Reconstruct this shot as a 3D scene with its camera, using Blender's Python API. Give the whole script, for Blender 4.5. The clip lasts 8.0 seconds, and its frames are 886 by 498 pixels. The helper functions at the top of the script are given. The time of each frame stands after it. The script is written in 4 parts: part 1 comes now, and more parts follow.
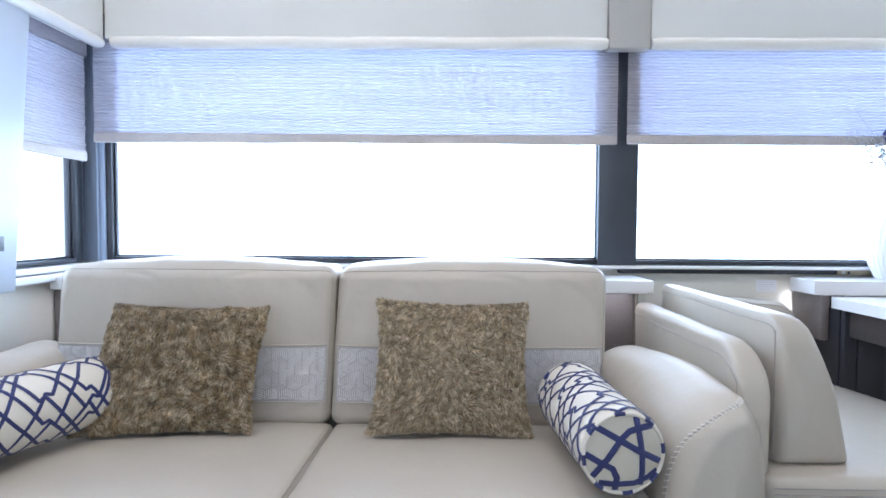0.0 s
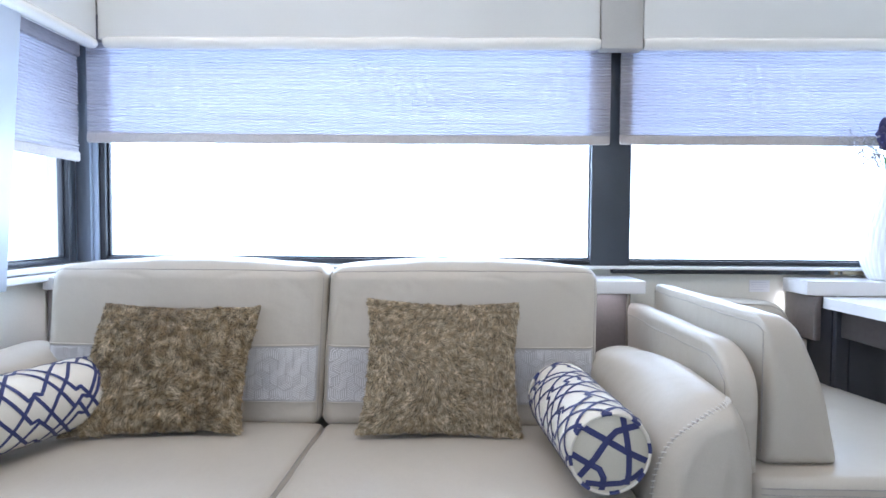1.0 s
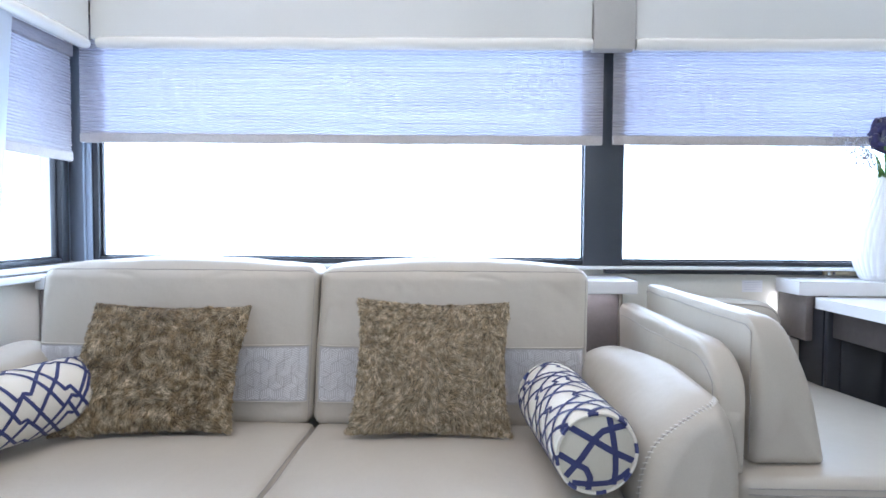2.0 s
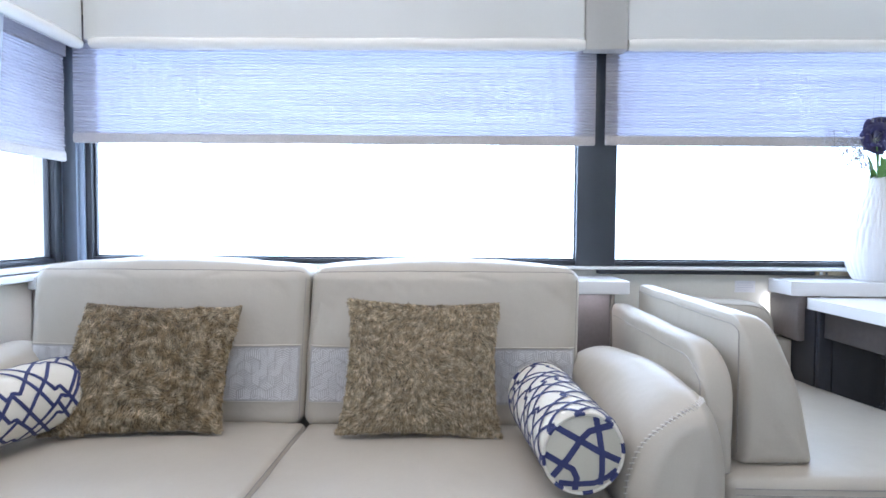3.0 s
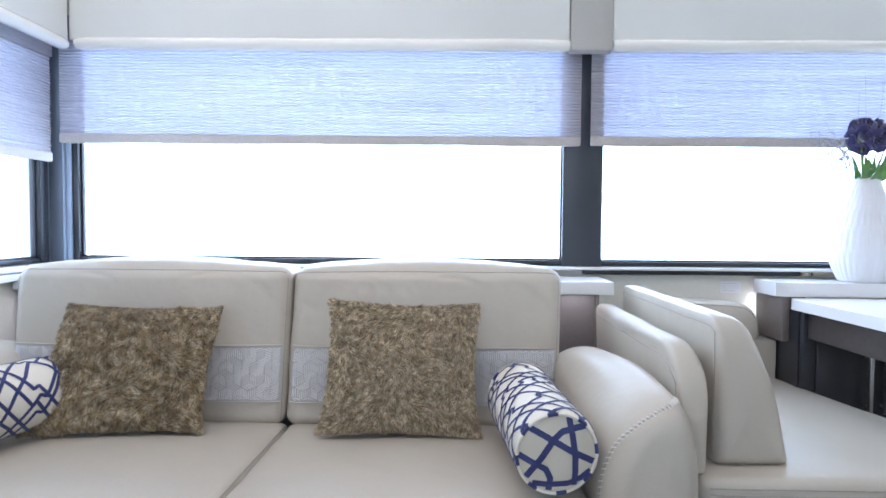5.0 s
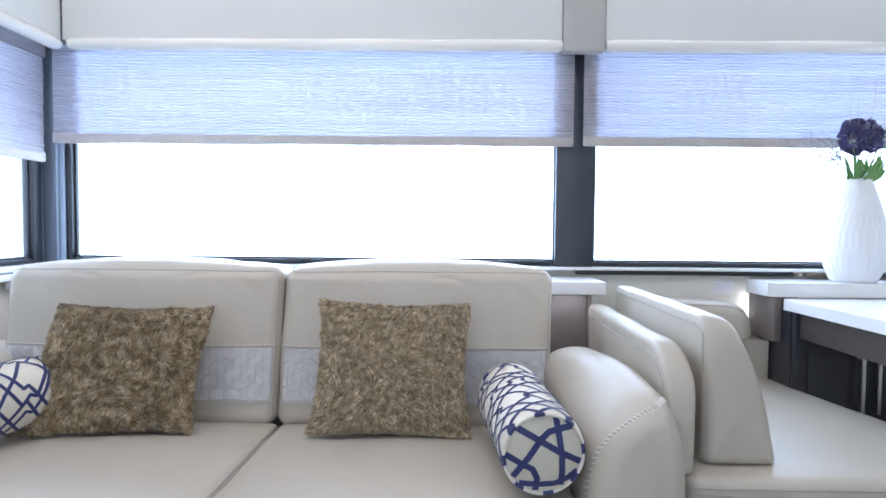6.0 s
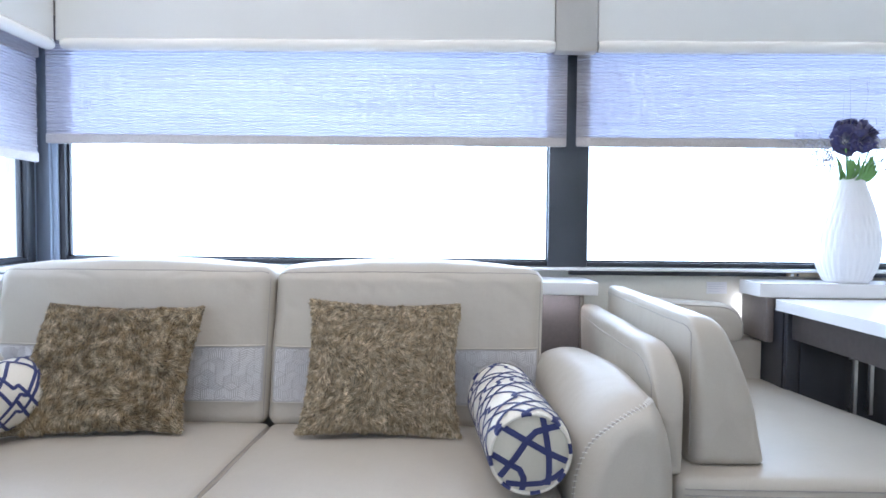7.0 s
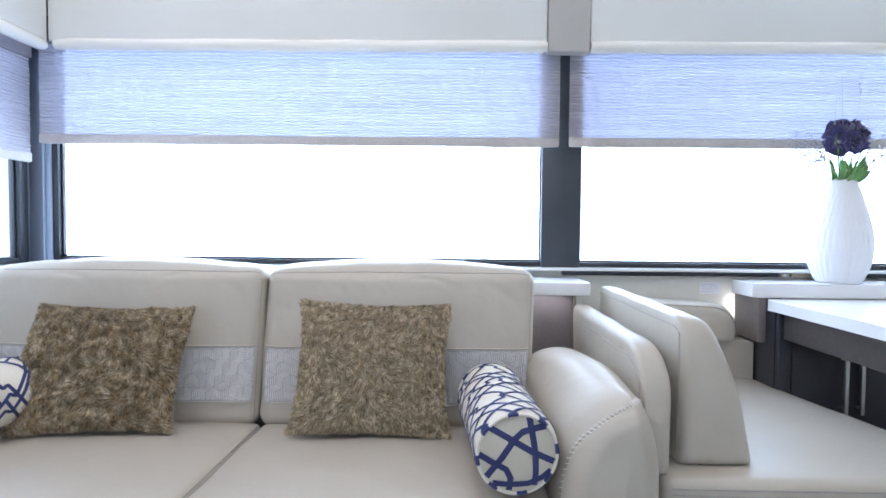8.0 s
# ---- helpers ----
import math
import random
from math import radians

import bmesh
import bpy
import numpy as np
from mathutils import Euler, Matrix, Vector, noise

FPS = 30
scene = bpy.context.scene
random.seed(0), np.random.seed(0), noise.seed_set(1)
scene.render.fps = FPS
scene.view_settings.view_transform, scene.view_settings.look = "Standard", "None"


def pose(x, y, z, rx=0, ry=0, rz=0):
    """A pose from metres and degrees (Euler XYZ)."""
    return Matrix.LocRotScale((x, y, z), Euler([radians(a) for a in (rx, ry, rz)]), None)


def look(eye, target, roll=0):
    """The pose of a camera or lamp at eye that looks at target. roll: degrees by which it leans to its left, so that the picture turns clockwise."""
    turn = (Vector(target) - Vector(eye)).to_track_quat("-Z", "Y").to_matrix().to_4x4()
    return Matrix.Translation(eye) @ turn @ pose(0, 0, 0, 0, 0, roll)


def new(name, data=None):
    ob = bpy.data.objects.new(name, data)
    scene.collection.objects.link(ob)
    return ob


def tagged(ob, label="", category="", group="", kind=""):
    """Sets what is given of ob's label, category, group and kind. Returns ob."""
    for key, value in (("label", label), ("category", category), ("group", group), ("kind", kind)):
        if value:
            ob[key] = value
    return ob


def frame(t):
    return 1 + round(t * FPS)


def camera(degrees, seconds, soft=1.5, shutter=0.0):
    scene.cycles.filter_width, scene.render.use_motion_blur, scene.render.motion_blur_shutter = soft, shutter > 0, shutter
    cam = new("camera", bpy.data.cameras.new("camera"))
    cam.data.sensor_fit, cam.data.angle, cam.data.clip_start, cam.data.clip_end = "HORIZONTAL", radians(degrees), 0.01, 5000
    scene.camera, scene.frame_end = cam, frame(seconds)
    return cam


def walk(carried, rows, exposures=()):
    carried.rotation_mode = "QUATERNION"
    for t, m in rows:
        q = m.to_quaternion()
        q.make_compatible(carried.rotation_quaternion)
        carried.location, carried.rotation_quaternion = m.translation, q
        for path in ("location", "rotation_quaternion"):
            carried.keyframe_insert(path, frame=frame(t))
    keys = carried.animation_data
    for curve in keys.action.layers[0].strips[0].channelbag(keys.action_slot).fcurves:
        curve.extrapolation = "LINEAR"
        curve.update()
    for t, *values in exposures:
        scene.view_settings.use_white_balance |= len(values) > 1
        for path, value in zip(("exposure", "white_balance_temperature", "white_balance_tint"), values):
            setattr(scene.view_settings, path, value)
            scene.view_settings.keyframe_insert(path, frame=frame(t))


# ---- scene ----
cam = camera(75.1, 8.0, soft=1.6)
METRES, EYE, TILT, LEAN, TURN = 0.2, 0.97, 0.0, 0.0, 0.6
ROWS = [
    (0.0, 0.0, 0.0, 0.0, 0.01, -2.34, -0.34),
    (0.5, 0.0623, -0.0027, 0.0024, 0.02, -2.34, -0.35),
    (1.0, 0.124, -0.006, 0.0018, 0.02, -2.32, -0.35),
    (1.5, 0.1865, -0.0086, 0.0008, 0.02, -2.31, -0.36),
    (3.0, 0.3712, -0.0207, 0.0039, 0.01, -2.29, -0.4),
    (3.5, 0.4357, -0.0236, 0.0047, 0.03, -2.28, -0.41),
    (4.0, 0.4986, -0.0266, 0.0052, 0.03, -2.27, -0.42),
    (4.5, 0.5608, -0.0294, 0.0069, 0.03, -2.27, -0.43),
    (6.0, 0.7484, -0.0384, 0.0105, 0.05, -2.25, -0.46),
    (6.5, 0.8102, -0.0413, 0.0105, 0.05, -2.24, -0.47),
    (7.0, 0.8725, -0.0439, 0.0107, 0.06, -2.22, -0.49),
    (7.5, 0.9356, -0.0463, 0.0114, 0.07, -2.21, -0.49),
    (8.0, 0.9985, -0.0484, 0.0108, 0.07, -2.19, -0.51),
]
EXPOSURES = ((0.0, 0.23, 5680, 17), (8.0, 0.23, 5680, 17))
walk(cam, [(t, pose(0, 0, EYE, TILT, LEAN, TURN) @ pose(METRES * x, METRES * y, METRES * z, 90 + pitch, roll, yaw)) for t, x, y, z, yaw, pitch, roll in ROWS], EXPOSURES)

# ---- light ----
world = bpy.data.worlds.new("sky")
scene.world = world
world.use_nodes = True
wn = world.node_tree.nodes
sky = wn.new("ShaderNodeTexSky")
sky.sky_type, sky.sun_disc = "NISHITA", False
sky.sun_elevation, sky.sun_rotation = radians(50), radians(200)
wn["Background"].inputs[1].default_value = 0.1
world.node_tree.links.new(sky.outputs[0], wn["Background"].inputs[0])


def area(name, m, sx, sy, watts, colour):
    lamp = bpy.data.lights.new(name, "AREA")
    lamp.shape, lamp.size, lamp.size_y, lamp.energy, lamp.color = "RECTANGLE", sx, sy, watts, colour
    ob = new(name, lamp)
    ob.matrix_world = m
    return ob


DAY = (0.70, 0.855, 1.0)
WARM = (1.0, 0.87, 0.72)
# daylight standing in the window openings
area("daylight_north_a", look((-0.34, 2.16, 1.25), (-0.34, 0, 1.25)), 1.90, 0.92, 19.5, DAY)
area("daylight_north_b", look((1.62, 2.16, 1.25), (1.62, 0, 1.25)), 1.96, 0.92, 16, DAY)
area("daylight_west", look((-1.46, 1.25, 1.25), (0, 1.25, 1.25)), 1.36, 0.92, 8.5, DAY)
# assumed opposite window, unseen: a fill light from behind the viewpoint
area("south_fill", look((-0.1, -1.30, 1.30), (-0.1, 1, 1.1)), 2.0, 0.75, 6.8, (0.80, 0.90, 1.0))
# small lamps under the shelf's end and the console's top
area("shelf_led", look((1.224, 2.041, 0.695), (1.10, 2.056, 0.690)), 0.010, 0.09, 0.055, (1.0, 0.97, 0.93))
area("console_led", look((-0.33, 1.838, 0.755), (-0.33, 1.845, 0)), 1.84, 0.008, 0.9, (1.0, 0.95, 0.95))
# unseen lamps, assumed at the coach's ceiling, that fill the room from above
area("ceiling_fill_a", look((-0.35, 0.80, 2.10), (-0.35, 0.80, 0)), 1.5, 0.25, 9.2, WARM)
area("ceiling_fill_b", look((1.6, 0.6, 2.10), (1.6, 0.6, 0)), 1.5, 0.25, 4.0, WARM)
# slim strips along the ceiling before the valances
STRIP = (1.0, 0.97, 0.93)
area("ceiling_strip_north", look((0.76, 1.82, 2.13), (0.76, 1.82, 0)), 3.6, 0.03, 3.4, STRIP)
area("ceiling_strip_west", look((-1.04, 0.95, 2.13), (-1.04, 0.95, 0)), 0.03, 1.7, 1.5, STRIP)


def backdrop():
    """Plain bright overcast sky outside the windows."""
    m = bpy.data.materials.new("overcast_glow")
    m.use_nodes = True
    e = m.node_tree.nodes.new("ShaderNodeEmission")
    e.inputs["Color"].default_value, e.inputs["Strength"].default_value = (*DAY, 1), 3.0
    m.node_tree.links.new(e.outputs[0], m.node_tree.nodes["Material Output"].inputs[0])
    me = bpy.data.meshes.new("backdrop")
    me.from_pydata([(-9, -6, -4), (-9, 9, -4), (9, 9, -4), (-9, -6, 9), (-9, 9, 9), (9, 9, 9)], [], [(0, 1, 4, 3), (1, 2, 5, 4)])
    me.materials.append(m)
    tagged(new("backdrop", me), "plain bright overcast sky outside the windows", "sky", "", "structure")


backdrop()

# ---- materials ----


def material(name, colour, rough=0.5, metal=0.0, grain=0.0, grain_size=300.0, bump=0.0, stain=0.0, stain_size=5.0,
             coat=0.0, sheen=0.0, spec=0.5, island=0.0, tone=None, swell=0.0):
    """A principled material with variation at two scales and a fine relief."""
    m = bpy.data.materials.new(name)
    m.use_nodes = True
    nt = m.node_tree
    b = nt.nodes["Principled BSDF"]
    b.inputs["Base Color"].default_value = (*colour, 1)
    b.inputs["Roughness"].default_value = rough
    b.inputs["Metallic"].default_value = metal
    b.inputs["Coat Weight"].default_value = coat
    b.inputs["Sheen Weight"].default_value = sheen
    b.inputs["Specular IOR Level"].default_value = spec
    co = nt.nodes.new("ShaderNodeTexCoord")

    def noise_at(size, detail):
        n = nt.nodes.new("ShaderNodeTexNoise")
        n.inputs["Scale"].default_value, n.inputs["Detail"].default_value = size, detail
        nt.links.new(co.outputs["Object"], n.inputs["Vector"])
        return n
    last = None
    if grain or stain or island:
        hsv = nt.nodes.new("ShaderNodeHueSaturation")
        hsv.inputs["Color"].default_value = (*colour, 1)
        add = None
        for size, amount in ((grain_size, grain), (stain_size, stain)):
            if not amount:
                continue
            n = noise_at(size, 4)
            r = nt.nodes.new("ShaderNodeMapRange")
            r.inputs["From Min"].default_value, r.inputs["From Max"].default_value = 0.3, 0.7
            r.inputs["To Min"].default_value, r.inputs["To Max"].default_value = 1 - amount, 1 + amount
            nt.links.new(n.outputs["Fac"], r.inputs["Value"])
            if add is None:
                add = r.outputs["Result"]
            else:
                mul = nt.nodes.new("ShaderNodeMath")
                mul.operation = "MULTIPLY"
                nt.links.new(add, mul.inputs[0])
                nt.links.new(r.outputs["Result"], mul.inputs[1])
                add = mul.outputs[0]
        if island:
            g = nt.nodes.new("ShaderNodeNewGeometry")
            r = nt.nodes.new("ShaderNodeMapRange")
            r.inputs["To Min"].default_value, r.inputs["To Max"].default_value = 1 - island, 1 + island
            nt.links.new(g.outputs["Random Per Island"], r.inputs["Value"])
            if add is None:
                add = r.outputs["Result"]
            else:
                mul = nt.nodes.new("ShaderNodeMath")
                mul.operation = "MULTIPLY"
                nt.links.new(add, mul.inputs[0])
                nt.links.new(r.outputs["Result"], mul.inputs[1])
                add = mul.outputs[0]
        nt.links.new(add, hsv.inputs["Value"])
        if tone:
            n = noise_at(stain_size * 1.7, 3)
            mix = nt.nodes.new("ShaderNodeMix")
            mix.data_type = "RGBA"
            mix.inputs["A"].default_value, mix.inputs["B"].default_value = (*colour, 1), (*tone, 1)
            r = nt.nodes.new("ShaderNodeMapRange")
            r.inputs["From Min"].default_value, r.inputs["From Max"].default_value = 0.42, 0.6
            nt.links.new(n.outputs["Fac"], r.inputs["Value"])
            nt.links.new(r.outputs["Result"], mix.inputs["Factor"])
            nt.links.new(mix.outputs["Result"], hsv.inputs["Color"])
        nt.links.new(hsv.outputs["Color"], b.inputs["Base Color"])
    if bump:
        n = noise_at(grain_size, 6)
        bp = nt.nodes.new("ShaderNodeBump")
        bp.inputs["Strength"].default_value, bp.inputs["Distance"].default_value = bump, 0.002
        nt.links.new(n.outputs["Fac"], bp.inputs["Height"])
        if swell:
            n2 = noise_at(14.0, 3)
            b2 = nt.nodes.new("ShaderNodeBump")
            b2.inputs["Strength"].default_value, b2.inputs["Distance"].default_value = swell, 0.012
            nt.links.new(n2.outputs["Fac"], b2.inputs["Height"])
            nt.links.new(b2.outputs["Normal"], bp.inputs["Normal"])
        nt.links.new(bp.outputs["Normal"], b.inputs["Normal"])
    return m


def fabric_shade():
    """Sheer pleated shade: part lets the view through its weave, part scatters the daylight."""
    m = bpy.data.materials.new("sheer_shade_fabric")
    m.use_nodes = True
    nt = m.node_tree
    out = nt.nodes["Material Output"]
    nt.nodes.remove(nt.nodes["Principled BSDF"])
    co = nt.nodes.new("ShaderNodeTexCoord")
    mp = nt.nodes.new("ShaderNodeMapping")
    mp.inputs["Scale"].default_value = (13, 13, 150)
    n = nt.nodes.new("ShaderNodeTexNoise")
    n.inputs["Scale"].default_value, n.inputs["Detail"].default_value = 3.0, 2.0
    nt.links.new(co.outputs["Object"], mp.inputs["Vector"])
    nt.links.new(mp.outputs["Vector"], n.inputs["Vector"])
    ramp = nt.nodes.new("ShaderNodeMapRange")
    ramp.inputs["From Min"].default_value, ramp.inputs["From Max"].default_value = 0.3, 0.7
    ramp.inputs["To Min"].default_value, ramp.inputs["To Max"].default_value = 0.88, 1.05
    nt.links.new(n.outputs["Fac"], ramp.inputs["Value"])
    cols = []
    for c in ((0.47, 0.445, 0.44), (0.46, 0.48, 0.63), (0.495, 0.545, 0.745)):
        h = nt.nodes.new("ShaderNodeHueSaturation")
        h.inputs["Color"].default_value = (*c, 1)
        nt.links.new(ramp.outputs["Result"], h.inputs["Value"])
        cols.append(h.outputs["Color"])
    d = nt.nodes.new("ShaderNodeBsdfDiffuse")
    t = nt.nodes.new("ShaderNodeBsdfTranslucent")
    p = nt.nodes.new("ShaderNodeBsdfTransparent")
    for s, c in zip((d, t, p), cols):
        nt.links.new(c, s.inputs["Color"])
    a = nt.nodes.new("ShaderNodeMixShader")
    a.inputs[0].default_value = 0.15
    nt.links.new(d.outputs[0], a.inputs[1])
    nt.links.new(t.outputs[0], a.inputs[2])
    e = nt.nodes.new("ShaderNodeMixShader")
    e.inputs[0].default_value = SHEER
    nt.links.new(a.outputs[0], e.inputs[1])
    nt.links.new(p.outputs[0], e.inputs[2])
    nt.links.new(e.outputs[0], out.inputs[0])
    return m


def glass_material():
    m = bpy.data.materials.new("window_glass")
    m.use_nodes = True
    b = m.node_tree.nodes["Principled BSDF"]
    b.inputs["Transmission Weight"].default_value = 1.0
    b.inputs["Roughness"].default_value = 0.0
    b.inputs["IOR"].default_value = 1.05
    b.inputs["Base Color"].default_value = (0.98, 1.0, 1.0, 1)
    return m


SHEER = 0.071
LEATHER = material("greige_leather", (0.518, 0.474, 0.396), 0.40, grain=0.03, grain_size=420, bump=0.10, stain=0.03, stain_size=4, spec=0.45, swell=0.24)
SEAM = material("leather_seam_thread", (0.40, 0.37, 0.33), 0.7, grain=0.1)
THREAD = material("pale_stitch_thread", (0.72, 0.70, 0.65), 0.7, grain=0.08)
PANEL_CLOTH = material("grey_embroidered_cloth", (0.52, 0.50, 0.485), 0.85, grain=0.08, grain_size=700, bump=0.3, sheen=0.2)
EMBROIDERY = material("white_embroidery_thread", (0.76, 0.75, 0.74), 0.7, grain=0.08, grain_size=600, bump=0.2)
CREAM = material("cream_wall_vinyl", (0.81, 0.79, 0.71), 0.55, grain=0.02, grain_size=160, bump=0.05, stain=0.02, stain_size=3)
VALANCE = material("cream_valance_vinyl", (0.785, 0.795, 0.765), 0.36, grain=0.02, grain_size=300, bump=0.06, stain=0.02, stain_size=3)
ROLL = material("satin_valance_vinyl", (0.84, 0.83, 0.77), 0.22, grain=0.02, grain_size=300, bump=0.04, stain=0.02, stain_size=3, spec=0.6, coat=0.8)
CONNECT = material("pale_grey_trim", (0.50, 0.49, 0.46), 0.5, grain=0.02, grain_size=200, stain=0.03)
WHITE = material("white_solid_surface", (0.80, 0.80, 0.80), 0.22, grain=0.02, grain_size=500, stain=0.015, stain_size=6)
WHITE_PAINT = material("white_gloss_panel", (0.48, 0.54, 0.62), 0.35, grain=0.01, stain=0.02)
FRAME = material("dark_window_frame", (0.020, 0.023, 0.030), 0.38, grain=0.06, stain=0.08, stain_size=7)
PILLAR = material("slate_pillar_paint", (0.045, 0.053, 0.066), 0.34, grain=0.05, grain_size=260, bump=0.04, stain=0.08, stain_size=5)
POST = material("blue_grey_post_paint", (0.14, 0.165, 0.215), 0.42, grain=0.04, stain=0.06)
BEAD = material("blue_grey_bead_paint", (0.30, 0.36, 0.46), 0.40, grain=0.04, stain=0.05)
BROWN = material("brown_grey_laminate", (0.19, 0.165, 0.155), 0.38, grain=0.06, grain_size=90, stain=0.06, stain_size=9)
BRONZE = material("bronze_edge_trim", (0.23, 0.20, 0.16), 0.4, metal=0.4, grain=0.05)
CABINET = material("near_black_cabinet_lacquer", (0.028, 0.030, 0.038), 0.3, grain=0.1, stain=0.1)
APRON = material("dark_brown_table_wood", (0.065, 0.056, 0.054), 0.4, grain=0.12, grain_size=60, stain=0.1)
CHROME = material("brushed_nickel", (0.60, 0.60, 0.60), 0.28, metal=1.0, grain=0.05, grain_size=400)
HEM = material("shade_hem_cloth", (0.50, 0.465, 0.445), 0.8, grain=0.1, grain_size=260, bump=0.2, stain=0.06, stain_size=25)
SHADE = fabric_shade()
GLASS = glass_material()
FUR = material("brown_fur_strands", (0.255, 0.186, 0.100), 0.55, island=0.95, stain=0.42, stain_size=34, tone=(0.41, 0.335, 0.215), spec=0.3, sheen=0.1)
FUR_PALE = material("pale_brown_fur_strands", (0.325, 0.250, 0.150), 0.55, island=0.90, stain=0.30, stain_size=48, tone=(0.47, 0.392, 0.262), spec=0.3, sheen=0.1)
FUR_BASE = material("brown_fur_hide", (0.075, 0.052, 0.03), 0.95, grain=0.3, grain_size=200, stain=0.2, stain_size=20)
CANVAS = material("white_canvas", (0.75, 0.71, 0.61), 0.85, grain=0.05, grain_size=900, bump=0.25, stain=0.02, sheen=0.15)
# bolster ends: the same canvas, with warm dimmer light put into its colour
CANVAS_WARM = material("canvas_in_warm_light", (0.60, 0.565, 0.46), 0.85, grain=0.06, grain_size=900, bump=0.25, stain=0.03, sheen=0.15)
NAVY = material("navy_embroidered_band", (0.032, 0.042, 0.145), 0.75, grain=0.15, grain_size=900, bump=0.3, sheen=0.2)
PORCELAIN = material("matt_white_porcelain", (0.75, 0.75, 0.76), 0.4, grain=0.01, stain=0.015, stain_size=12)
PETAL = material("dark_navy_petal", (0.028, 0.028, 0.125), 0.5, grain=0.15, grain_size=120, bump=0.2, island=0.5, sheen=0.5)
LEAF = material("green_leaf", (0.11, 0.25, 0.06), 0.42, grain=0.2, grain_size=60, bump=0.2, island=0.45)
STEM = material("grey_green_stem", (0.26, 0.27, 0.24), 0.7, grain=0.1, island=0.3)
# white blossoms; the grey of their backlit side is put into the colour
SPRAY = material("backlit_white_blossom", (0.46, 0.45, 0.52), 0.8, grain=0.05, island=0.2)
FLOOR = material("grey_beige_floor_tile", (0.35, 0.33, 0.30), 0.4, grain=0.06, grain_size=40, bump=0.05, stain=0.1, stain_size=2)
CEILING = material("white_ceiling_vinyl", (0.78, 0.77, 0.74), 0.6, grain=0.02, stain=0.02)
PAPER = material("white_sticker_paper", (0.88, 0.88, 0.90), 0.6, grain=0.02)
INK = material("grey_print", (0.62, 0.62, 0.70), 0.7, grain=0.05)
TAN = material("tan_plastic", (0.42, 0.34, 0.22), 0.5, grain=0.06)

# ---- mesh helpers ----


def finish(name, bm, mat, smooth=True):
    me = bpy.data.meshes.new(name)
    bm.to_mesh(me)
    bm.free()
    if smooth:
        me.polygons.foreach_set("use_smooth", [True] * len(me.polygons))
        me.set_sharp_from_angle(angle=radians(40))
    for mm in (mat if isinstance(mat, (list, tuple)) else [mat]):
        me.materials.append(mm)
    return me


def part(name, bm, mat, parent=None, label="", smooth=True):
    """Links a bmesh (or a mesh) as one object under a thing or a part."""
    me = bm if isinstance(bm, bpy.types.Mesh) else finish(name, bm, mat, smooth)
    ob = new(name, me)
    if parent is not None:
        ob.parent = parent
        ob.matrix_parent_inverse = Matrix.Identity(4)
    return tagged(ob, label)


def thing(name, label, category, at=(0, 0, 0), group="", kind=""):
    ob = new(name)
    ob.empty_display_size = 0.1
    ob.location = at
    return tagged(ob, label, category, group, kind)


def box(bm, x0, x1, y0, y1, z0, z1, r=0.0, seg=2):
    """A box with bevelled edges, added to bm."""
    g = bmesh.ops.create_cube(bm, size=1.0)["verts"]
    for v in g:
        v.co = Vector(((x0 + x1) / 2 + v.co.x * (x1 - x0), (y0 + y1) / 2 + v.co.y * (y1 - y0), (z0 + z1) / 2 + v.co.z * (z1 - z0)))
    if r > 0:
        es = list({e for v in g for e in v.link_edges})
        bmesh.ops.bevel(bm, geom=es, offset=r, segments=seg, affect="EDGES", profile=0.5)
    return bm


def boxes(*rows, r=0.0, seg=2):
    bm = bmesh.new()
    for row in rows:
        box(bm, *row, r=r, seg=seg)
    return bm


def tube(points, radius, sides=6, bm=None, closed=False):
    """A round cord along points."""
    bm = bm or bmesh.new()
    pts = [Vector(p) for p in points]
    rings = []
    n = len(pts)
    up = Vector((0.13, 0.31, 0.94)).normalized()
    for i, p in enumerate(pts):
        a = pts[(i - 1) % n] if closed or i > 0 else p
        b = pts[(i + 1) % n] if closed or i < n - 1 else p
        d = (b - a).normalized()
        s = d.cross(up)
        if s.length < 1e-3:
            s = d.cross(Vector((1, 0, 0)))
        s.normalize()
        w = d.cross(s)
        rr = radius(i / max(1, n - 1)) if callable(radius) else radius
        rings.append([bm.verts.new(p + rr * (math.cos(t) * s + math.sin(t) * w)) for t in (2 * math.pi * k / sides for k in range(sides))])
    for i in range(n if closed else n - 1):
        q, e = rings[i], rings[(i + 1) % n]
        for k in range(sides):
            bm.faces.new((q[k], q[(k + 1) % sides], e[(k + 1) % sides], e[k]))
    if not closed:
        bm.faces.new(rings[0])
        bm.faces.new(rings[-1][::-1])
    return bm


